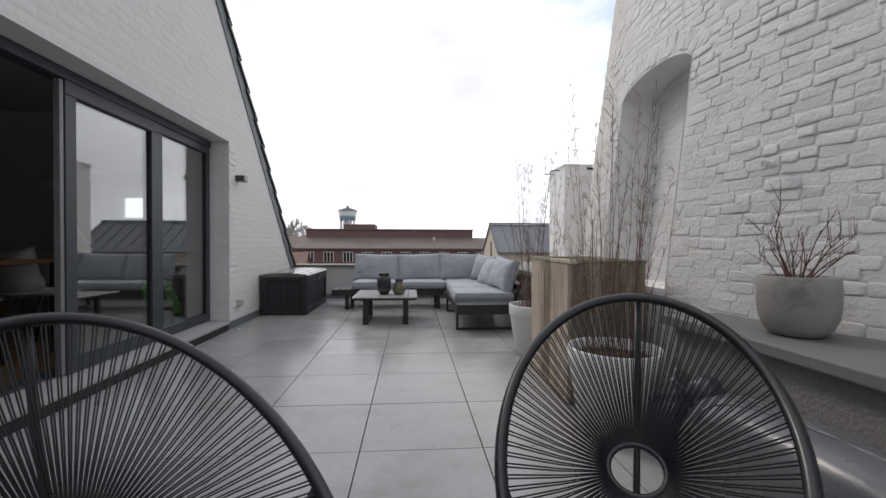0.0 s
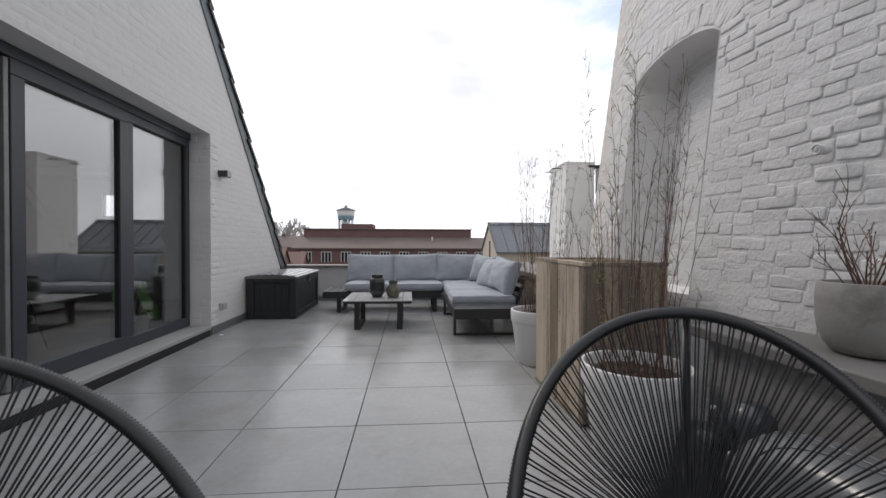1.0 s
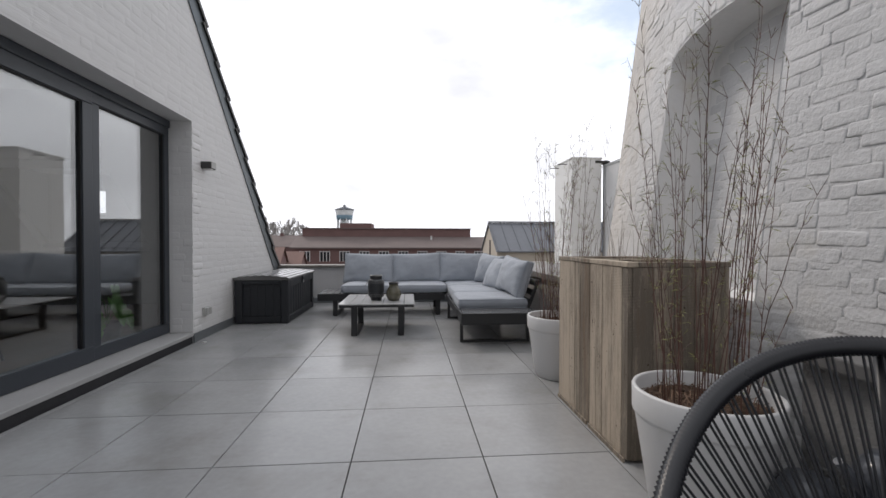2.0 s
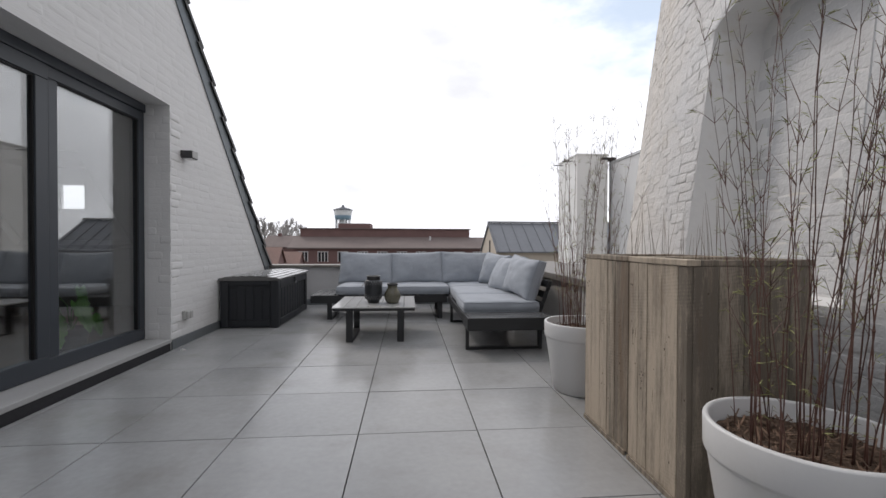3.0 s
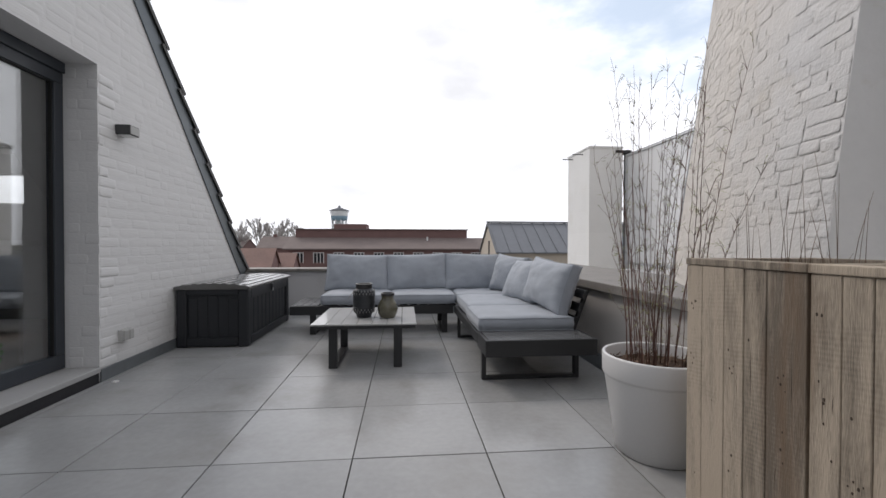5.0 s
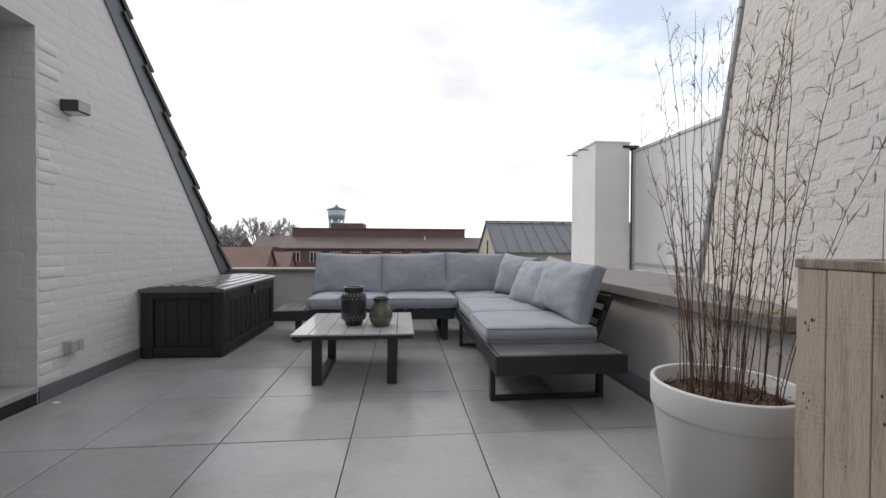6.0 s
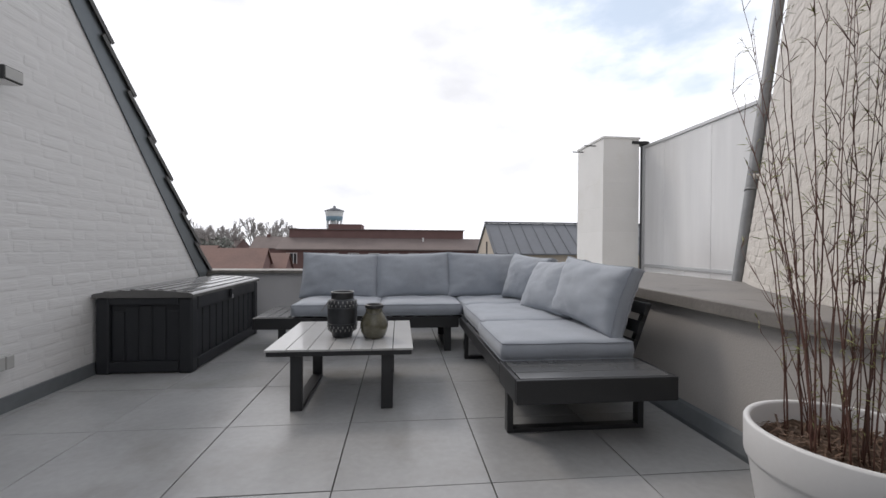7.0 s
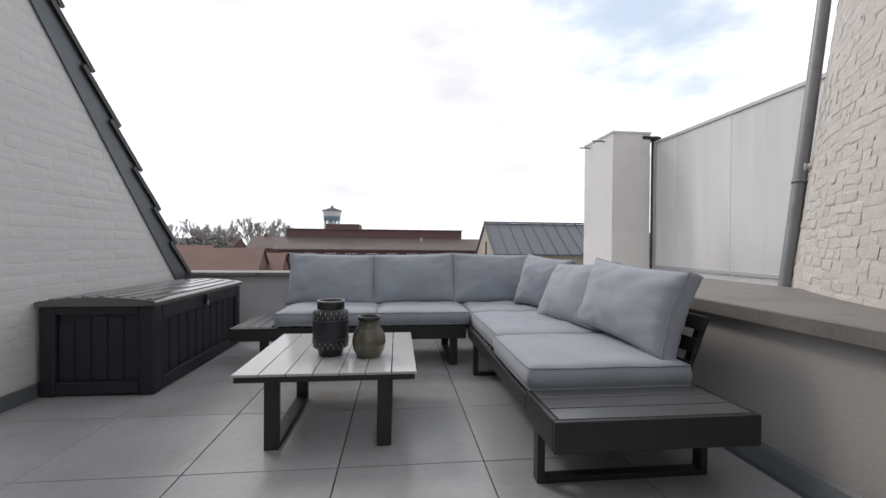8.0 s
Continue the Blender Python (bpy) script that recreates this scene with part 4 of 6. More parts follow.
eyebolt = thing("eyebolt", pose(1.955, 4.32, 1.385), "painted-over iron eyebolt in the tower wall", "bolt")
part("plate", tube(bmesh.new(), [(0.02, 0, 0), (-0.012, 0, 0)], 0.020, 10), PAINT, eyebolt)
part("ring", tube(bmesh.new(), [(-0.024, 0.020 * math.cos(a), 0.020 * math.sin(a)) for a in [i * math.tau / 14 for i in range(14)]], 0.006, 6, closed=True), PAINT, eyebolt)

# ---------------------------------------------------------------- wooden planters
def planter(y0, y1, seed, label):
    r = random.Random(seed)
    x0, x1, top = 1.225, 1.705, 0.90
    t = thing("planter", pose((x0 + x1) / 2, (y0 + y1) / 2, 0), label, "planter", "wooden planters")
    hx, hy = (x1 - x0) / 2, (y1 - y0) / 2
    part("core", boxed(-hx + 0.022, hx - 0.022, -hy + 0.022, hy - 0.022, 0.0, 0.80), KNOT, t, "dark inner lining")
    part("soil", boxed(-hx + 0.03, hx - 0.03, -hy + 0.03, hy - 0.03, 0.801, 0.84), SOIL, t, "dark soil")

    def side(length, place):
        x = -length / 2
        while x < length / 2 - 0.01:
            w = min(r.choice((0.066, 0.076, 0.086, 0.098)), length / 2 - x)
            if length / 2 - (x + w) < 0.045:
                w = length / 2 - x
            d = r.uniform(-0.0015, 0.002)
            bm = boxed(x + 0.0012, x + w - 0.0012, -0.010 + d, 0.010 + d, 0.012 + r.uniform(0, 0.006), top - 0.024, bevel=0.0025)
            ob = part("plank", bm, PLANK, t)
            ob.matrix_local = place
            spots = [(x + w * r.uniform(0.2, 0.8), r.uniform(0.1, 0.82), r.uniform(0.0014, 0.0035)) for k in range(r.choice((1, 2, 3)))]
            for k in range(r.choice((0, 1, 2))):
                cx, cz = x + w * r.uniform(0.35, 0.65), r.uniform(0.15, 0.8)
                spots += [(cx + r.gauss(0, 0.008), cz + r.gauss(0, 0.02), r.uniform(0.0010, 0.0036)) for j in range(r.choice((2, 3, 5)))]
            for k in range(r.choice((0, 1, 1, 2))):
                # a drying crack along the grain
                cx, cz, ch = x + w * r.uniform(0.2, 0.8), r.uniform(0.1, 0.6), r.uniform(0.05, 0.2)
                bm = bmesh.new()
                path = [(cx + 0.0025 * noise.noise(Vector((i * 0.7, seed, cx * 40))), -0.0095 + d, cz + ch * i / 8) for i in range(9)]
                tube(bm, path, [0.0002 + 0.0012 * math.sin(math.pi * i / 8) for i in range(9)], 4)
                part("crack", bm, KNOT, ob)
            for kx, kz, rr in spots:
                kx = min(max(kx, x + 0.012), x + w - 0.012)
                bm = bmesh.new()
                vs = [bm.verts.new((kx + rr * (0.7 + 0.3 * r.random()) * math.cos(a), -0.0108 + d, kz + 1.4 * rr * math.sin(a))) for a in [i * math.tau / 9 for i in range(9)]]
                bm.faces.new(vs)
                vs2 = [bm.verts.new((v.co.x, -0.008 + d, v.co.z)) for v in vs]
                for i in range(9):
                    bm.faces.new((vs[i], vs[(i + 1) % 9], vs2[(i + 1) % 9], vs2[i]))
                part("knot", bm, KNOT, ob)
            x += w

    side(2 * hy, Matrix.Translation((-hx + 0.010, 0, 0)) @ pose(0, 0, 0, 0, 0, -90))
    side(2 * hy, Matrix.Translation((hx - 0.010, 0, 0)) @ pose(0, 0, 0, 0, 0, 90))
    side(2 * hx - 0.042, Matrix.Translation((0, -hy + 0.010, 0)))
    side(2 * hx - 0.042, Matrix.Translation((0, hy - 0.010, 0)) @ pose(0, 0, 0, 0, 0, 180))
    for a in (-1, 1):
        part("rim_board", boxed(a * (hx - 0.022) - 0.026, a * (hx - 0.022) + 0.026, -hy - 0.003, hy + 0.003, top - 0.023, top, bevel=0.003), PLANK, t)
        part("rim_board", boxed(-hx + 0.049, hx - 0.049, a * (hy - 0.020) - 0.022, a * (hy - 0.020) + 0.022, top - 0.023, top - 0.001, bevel=0.003), PLANK, t)
    part("foot_batten", boxed(-hx - 0.012, -hx - 0.001, -hy + 0.01, hy - 0.01, 0.0, 0.022, bevel=0.002), PLANK, t)
    for k in range(26):
        x, y, h = r.uniform(-hx + 0.06, hx - 0.06), r.uniform(-hy + 0.06, hy - 0.06), r.uniform(0.08, 0.38)
        lx, ly = r.uniform(-0.04, 0.04), r.uniform(-0.04, 0.04)
        part("reed", tube(bmesh.new(), [(x, y, 0.835), (x + lx * 0.4, y + ly * 0.4, 0.84 + h * 0.5), (x + lx, y + ly, 0.84 + h)], [0.0013, 0.0010, 0.0005], 4), TWIG, t)


planter(4.940, 5.332, 3, "tall planter of weathered upright planks with thin dry reeds")
planter(5.340, 5.785, 8, "tall planter of weathered upright planks beside a white pot")

# ---------------------------------------------------------------- white pots with canes
def white_pot(x, y, top, rad, seed, canes, high, label, spread=0.30, leafy=1.0, twiggy=1.0):
    r = random.Random(seed)
    t = thing("plant_pot", pose(x, y, 0), label, "potted plant", "white cane pots")
    low = rad * 0.74
    wall = [(0.0, 0.004), (low - 0.01, 0.0), (low, 0.008), (rad * 0.955, top - 0.105), (rad * 0.965, top - 0.098), (rad * 0.985, top - 0.096), (rad * 0.995, top - 0.088), (rad, top - 0.006), (rad - 0.003, top),
            (rad - 0.014, top), (rad - 0.017, top - 0.006), (rad - 0.022, top - 0.10), (rad - 0.03, top - 0.12), (0.0, top - 0.12)]
    part("pot", lathe(wall, 72), WHITE_POT, t, "white plastic pot with a banded rim")
    bm = bmesh.new()
    rings = [[bm.verts.new((q * (rad - 0.020) * math.cos(a), q * (rad - 0.020) * math.sin(a), top - 0.062 + 0.016 * noise.noise(Vector((9 * q * math.cos(a) + seed, 9 * q * math.sin(a), 0))) + 0.012 * (1 - q))) for a in [i * math.tau / 40 for i in range(40)]] for q in [0.02] + [i / 14 for i in range(1, 15)]]
    for p, q in zip(rings, rings[1:]):
        for i in range(40):
            bm.faces.new((p[i], p[(i + 1) % 40], q[(i + 1) % 40], q[i])).smooth = True
    part("soil", bm, SOIL, t, "brown soil with dry straw")
    bm = bmesh.new()
    for k in range(520):
        a, q = r.uniform(0, math.tau), (rad - 0.035) * math.sqrt(r.random())
        c = Vector((q * math.cos(a), q * math.sin(a), top - 0.050 + r.uniform(-0.008, 0.012)))
        d = Vector((r.uniform(-1, 1), r.uniform(-1, 1), r.uniform(-0.25, 0.35))).normalized() * r.uniform(0.012, 0.038)
        e = d.cross(Vector((0, 0, 1))).normalized() * r.uniform(0.0012, 0.0028)
        bm.faces.new([bm.verts.new(v) for v in (c - d - e, c + d - e, c + d + e, c - d + e)])
    tagged(part("mulch", bm, MULCH, t, "dry straw mulch"), kind="stuff")
    leaves = bmesh.new()

    def leaf(p, d, size):
        d = d.normalized()
        e = d.cross(Vector((r.uniform(-1, 1), r.uniform(-1, 1), r.uniform(0.2, 1)))).normalized() * size * 0.042
        up = d.cross(e).normalized() * size * 0.05
        a, b, c2 = p, p + d * size * 0.45, p + d * size
        v = [leaves.verts.new(q) for q in (a, b + e + up, c2 - Vector((0, 0, size * 0.12)), b - e + up, b)]
        leaves.faces.new((v[0], v[4], v[2], v[1]))
        leaves.faces.new((v[0], v[3], v[2], v[4]))

    for k in range(canes):
        a, q = r.uniform(0, math.tau), (rad * 0.72) * math.sqrt(r.random())
        p = Vector((q * math.cos(a), q * math.sin(a), top - 0.07))
        h = high * r.uniform(0.45, 1.0) if r.random() < 0.8 else high * r.uniform(0.2, 0.45)
        lean = Vector((math.cos(a), math.sin(a), 0)) * spread * (q / rad) * r.uniform(0.3, 1.1) + Vector((r.uniform(-0.07, 0.11), r.uniform(-0.10, 0.10), 0))
        n = max(6, int(h / 0.085))
        pts, rad0 = [], r.uniform(0.0014, 0.0028)
        for i in range(n + 1):
            u = i / n
            zig = Vector((r.uniform(-1, 1), r.uniform(-1, 1), 0)) * 0.004
            pts.append(p + lean * (0.35 * u + 0.65 * u * u) + Vector((0, 0, h * u)) + zig)
        bm = bmesh.new()
        tube(bm, pts, [rad0 * (1 - 0.72 * i / n) for i in range(n + 1)], 5)
        bare = r.random() < 0.15
        for i in range(1, n + 1):
            u = i / n
            if i > 1:
                tube(bm, [pts[i] - Vector((0, 0, 0.003)), pts[i], pts[i] + Vector((0, 0, 0.003))], [rad0 * (1 - 0.7 * u), rad0 * (1 - 0.7 * u) * 1.5, rad0 * (1 - 0.7 * u)], 5)
            if bare and u < 0.8:
                continue
            for s in range(int(twiggy * r.choice((0.5, 1, 1, 1.5))) if u > 0.3 else r.choice((0, 1, 1))):
                b = r.uniform(0, math.tau)
                ln = r.uniform(0.02, 0.095) * (0.6 + 0.5 * u)
                d = Vector((math.cos(b), math.sin(b), r.uniform(1.0, 2.8))).normalized()
                mid = pts[i] + d * ln * 0.5 + Vector((0, 0, r.uniform(-0.006, 0.006)))
                end = pts[i] + d * ln + Vector((0, 0, r.uniform(-0.015, 0.012)))
                tube(bm, [pts[i], mid, end], [0.0012, 0.0009, 0.0005], 3, cap=False)
                for m in range(r.choice((1, 2, 3, 4)) if r.random() < leafy else 0):
                    q0 = pts[i].lerp(end, r.uniform(0.25, 1.0))
                    leaf(q0, Vector((math.cos(b + r.uniform(-0.9, 0.9)), math.sin(b + r.uniform(-0.9, 0.9)), r.uniform(-0.4, 1.3))), r.uniform(0.016, 0.036))
        part("cane", bm, CANE, t)
    tagged(part("foliage", leaves, LEAF, t, "sparse dry olive and straw-coloured leaves"), kind="stuff")


white_pot(1.335, 4.60, 0.450, 0.243, 4, 38, 1.50, "white pot of tall thinning bamboo canes before planks", 0.22, 0.9, 2.0)
white_pot(1.382, 6.205, 0.447, 0.238, 9, 50, 1.46, "white pot of tall reddish bamboo canes by the parapet", 0.25, 0.8, 2.2)

def grass_tuft():
    """Dry blades arching out of the crack at the coping's end."""
    r = random.Random(23)
    bm = bmesh.new()
    for k in range(70):
        a, ln = r.uniform(0, math.tau), r.uniform(0.05, 0.13)
        p = Vector((r.gauss(0, 0.018), r.gauss(0, 0.025), 0.0))
        d = Vector((math.cos(a), math.sin(a), 0))
        side = Vector((-d.y, d.x, 0)) * r.uniform(0.0008, 0.0016)
        rise, last = r.uniform(0.3, 0.9), None
        for i in range(5):
            u = i / 4
            c = p + d * ln * u + Vector((0, 0, ln * (rise * u - 0.75 * u * u)))
            c.z = max(c.z, 0.0005) if abs(c.x) < 0.05 else c.z
            pair = [bm.verts.new(c - side * (1.1 - u)), bm.verts.new(c + side * (1.1 - u))]
            if last:
                bm.faces.new((last[0], last[1], pair[1], pair[0]))
            last = pair
    ob = part("grass_tuft", bm, STRAW)
    ob.matrix_world = pose(1.765, 6.40, 0.657)
    tagged(ob, "dry yellowish grass tuft growing on the end of the coping", "grass")


grass_tuft()

# ---------------------------------------------------------------- concrete pot with bare twigs on the ledge
def twig_pot():
    r = random.Random(17)
    t = thing("twig_pot", pose(1.80, 4.005, 0.638), "rounded grey concrete pot holding a bare reddish shrub", "potted plant")
    part("pot", lathe([(0.0, 0.0), (0.075, 0.0), (0.092, 0.006), (0.112, 0.030), (0.128, 0.07), (0.135, 0.12), (0.136, 0.18), (0.133, 0.235), (0.130, 0.238), (0.121, 0.238), (0.118, 0.234), (0.118, 0.20), (0.0, 0.20)], 64), CONCRETE, t)
    part("soil", lathe([(0.0, 0.208), (0.06, 0.210), (0.1175, 0.203)], 30), SOIL, t, "dark soil")

    def grow(bm, p, d, ln, rad, depth):
        n, pts = 5, [p]
        for i in range(n):
            d = (d + Vector((r.uniform(-1, 1), r.uniform(-1, 1), r.uniform(-0.3, 0.7))) * 0.13).normalized()
            pts.append(pts[-1] + d * ln / n)
        tube(bm, pts, [rad * (1 - 0.45 * i / n) for i in range(n + 1)], 5)
        tube(bm, [pts[-1], pts[-1] + d * 0.004, pts[-1] + d * 0.010], [rad * 0.6, rad * 0.95, 0.0004], 5)
        if depth:
            for i in (2, 3, 4, 5):
                if r.random() < 0.42:
                    a = r.uniform(0, math.tau)
                    e = (d + Vector((math.cos(a), math.sin(a), 0.25)) * 0.75).normalized()
                    grow(bm, pts[i], e, ln * r.uniform(0.35, 0.65), rad * 0.62, depth - 1)

    for k in range(17):
        a = k * 2.4
        q = 0.045 * math.sqrt((k + 0.5) / 17)
        bm = bmesh.new()
        grow(bm, Vector((q * math.cos(a), q * math.sin(a), 0.205)), Vector((math.cos(a) * 0.62, math.sin(a) * 0.62, r.uniform(0.8, 1.8))).normalized(), r.uniform(0.14, 0.25), r.uniform(0.0023, 0.0036), 2)
        part("branch", bm, BRANCH, t)


twig_pot()

# ---------------------------------------------------------------- string chairs
def string_chair():
    """A round string chair facing -y: tilted pear-shaped rim, cords drawn to a small ring, rod legs."""
    t = thing("string_chair", pose(0, 0, 0), "black string lounge chair with cords radiating from a small ring", "chair", "black string chairs")
    back, front = Vector((0, 0.50, 0.827)), Vector((0, -0.333, 0.33))
    axis = front - back
    n = 760

    def rim_point(a):
        """a = 0 at the top of the back."""
        u = 0.5 - 0.5 * math.cos(a)
        return back + axis * u + Vector((0.320 * math.sin(a) * (1 + 0.13 * math.cos(a)), 0, -0.035 * math.sin(a) ** 2))

    pts = [rim_point(i * math.tau / n) for i in range(n)]
    part("rim", tube(bmesh.new(), pts, [0.0148 + (0.0018 if i % 2 else -0.0014) for i in range(n)], 8, closed=True), CORD, t, "cord-wrapped black rim")
    ring_c = Vector((0, 0.305, 0.360))
    ax, ay = Vector((1, 0, 0)), Vector((0, 0.82, 0.56)).normalized()
    ring_r = 0.076
    ring = [ring_c + ring_r * (math.sin(i * math.tau / 60) * ax + math.cos(i * math.tau / 60) * ay) for i in range(60)]
    part("ring", tube(bmesh.new(), ring, 0.009, 8, closed=True), CORD, t, "small wrapped centre ring")
    cords = 188
    for k in range(cords):
        a = (k + 0.5) * math.tau / cords
        a2 = a + (0.006 if k % 2 else -0.006)
        p = rim_point(a2)
        q = ring_c + ring_r * (math.sin(a) * ax + math.cos(a) * ay)
        part("cord", tube(bmesh.new(), [p, p.lerp(q, 0.5) - Vector((0, 0, 0.004)), q], 0.0021, 5, cap=False), CORD, t)
    # rear stay, lower hoop and legs
    part("stay", tube(bmesh.new(), [back + Vector((0, 0.012, -0.01)), Vector((0, 0.475, 0.60)), Vector((0, 0.385, 0.33)), Vector((0, 0.30, 0.20))], 0.010, 8), STEEL_BLACK, t)
    hoop = [Vector((0.24 * math.sin(i * math.tau / 40), 0.08 + 0.22 * math.cos(i * math.tau / 40), 0.19)) for i in range(40)]
    part("hoop", tube(bmesh.new(), hoop, 0.009, 8, closed=True), STEEL_BLACK, t)
    part("leg", tube(bmesh.new(), [Vector((0, 0.30, 0.20)), Vector((0, 0.42, 0.011))], 0.011, 8), STEEL_BLACK, t)
    for s in (-1, 1):
        part("leg", tube(bmesh.new(), [rim_point(s * 1.95) - Vector((0, 0, 0.01)), Vector((s * 0.23, 0.04, 0.20)), Vector((s * 0.25, -0.20, 0.011))], 0.011, 8), STEEL_BLACK, t)
    return t


chair = string_chair()
chair.matrix_world = pose(0.736, 3.299, 0, 0, 0, -29.4)
copy_thing(chair, pose(-0.166, 3.179, 0, 0, 0, 61))

# ---------------------------------------------------------------- covered things by the ledge
def lump_point(rx, ry, h, seed, a, v, out=0.0):
    """A soft blunt-ended form: squared plan, rounded top, slightly creased."""
    blunt = 0.62 if ry > 2 * rx else 1.0
    ca, sa = math.cos(a), math.sin(a)
    px, py = math.copysign(abs(ca) ** blunt, ca), math.copysign(abs(sa) ** blunt, sa)
    k = 1 + 0.04 * noise.noise(Vector((2.2 * ca + seed, 2.2 * sa, 2 * v))) + 0.012 * math.sin(a * 9 + seed) * math.cos(v)
    return Vector(((rx + out) * k * math.cos(v) ** 0.50 * px, (ry + out) * k * math.cos(v) ** (0.5 * blunt) * py, (h + out) * math.sin(v) ** 0.75))


def lump(rx, ry, h, seed):
    bm = bmesh.new()
    rows, cols = 14, 36
    g = []
    for i in range(rows + 1):
        v = i / rows * math.pi / 2
        ring = []
        for j in range(cols):
            a = j * math.tau / cols
            ring.append(bm.verts.new(lump_point(rx, ry, h, seed, a, v)))
        g.append(ring)
    for p, q in zip(g, g[1:]):
        for j in range(cols):
            bm.faces.new((p[j], p[(j + 1) % cols], q[(j + 1) % cols], q[j])).smooth = True
    bm.faces.new(list(reversed(g[0])))
    return bm


cover = part("beanbag", lump(0.175, 0.58, 0.465, 2.0), COVER_PALE)
cover.matrix_world = pose(1.418, 3.47, 0.0, 0, 0, 2)
tagged(cover, "long grey vinyl beanbag lying beside the ledge", "beanbag")
for a in (0.25 * math.pi, 0.5 * math.pi, 0.75 * math.pi):
    arc = [lump_point(0.175, 0.58, 0.465, 2.0, a, i / 14 * math.pi / 2 * 0.985, 0.001) for i in range(1, 15)]
    arc += [lump_point(0.175, 0.58, 0.465, 2.0, a + math.pi, i / 14 * math.pi / 2 * 0.985, 0.001) for i in range(14, 0, -1)]
    part("seam", tube(bmesh.new(), arc, 0.003, 5), COVER_PALE, cover)
ball = part("pouf", lump(0.112, 0.112, 0.27, 5.0), COVER)
ball.matrix_world = pose(1.493, 4.348, 0.0)
tagged(ball, "small rounded blue-grey vinyl pouf", "pouf")
can = thing("watering_can", pose(1.520, 4.150, 0.0), "dark grey watering can standing beside the ledge", "watering can")
part("body", lathe([(0.0, 0.0), (0.060, 0.0), (0.066, 0.01), (0.062, 0.29), (0.076, 0.34), (0.074, 0.38), (0.045, 0.425), (0.0, 0.432)], 28), COVER, can)
part("spout", tube(bmesh.new(), [(-0.05, 0.0, 0.30), (-0.10, 0.0, 0.36), (-0.15, 0.0, 0.42)], [0.022, 0.016, 0.012], 10), COVER, can)
part("handle", tube(bmesh.new(), [(-0.055 - 0.05 * math.sin(a), 0.0, 0.17 + 0.09 * -math.cos(a)) for a in [math.pi * i / 12 for i in range(13)]], 0.010, 8), COVER, can)

chip = part("plaster_chip", prism([(-0.020, -0.008), (0.004, -0.014), (0.022, 0.002), (0.006, 0.013), (-0.012, 0.010)], "z", 0.0006, 0.010), PLASTER)
chip.matrix_world = pose(-1.735, 7.44, 0.0)
tagged(chip, "small white chip of plaster lying on the floor tiles", "debris")

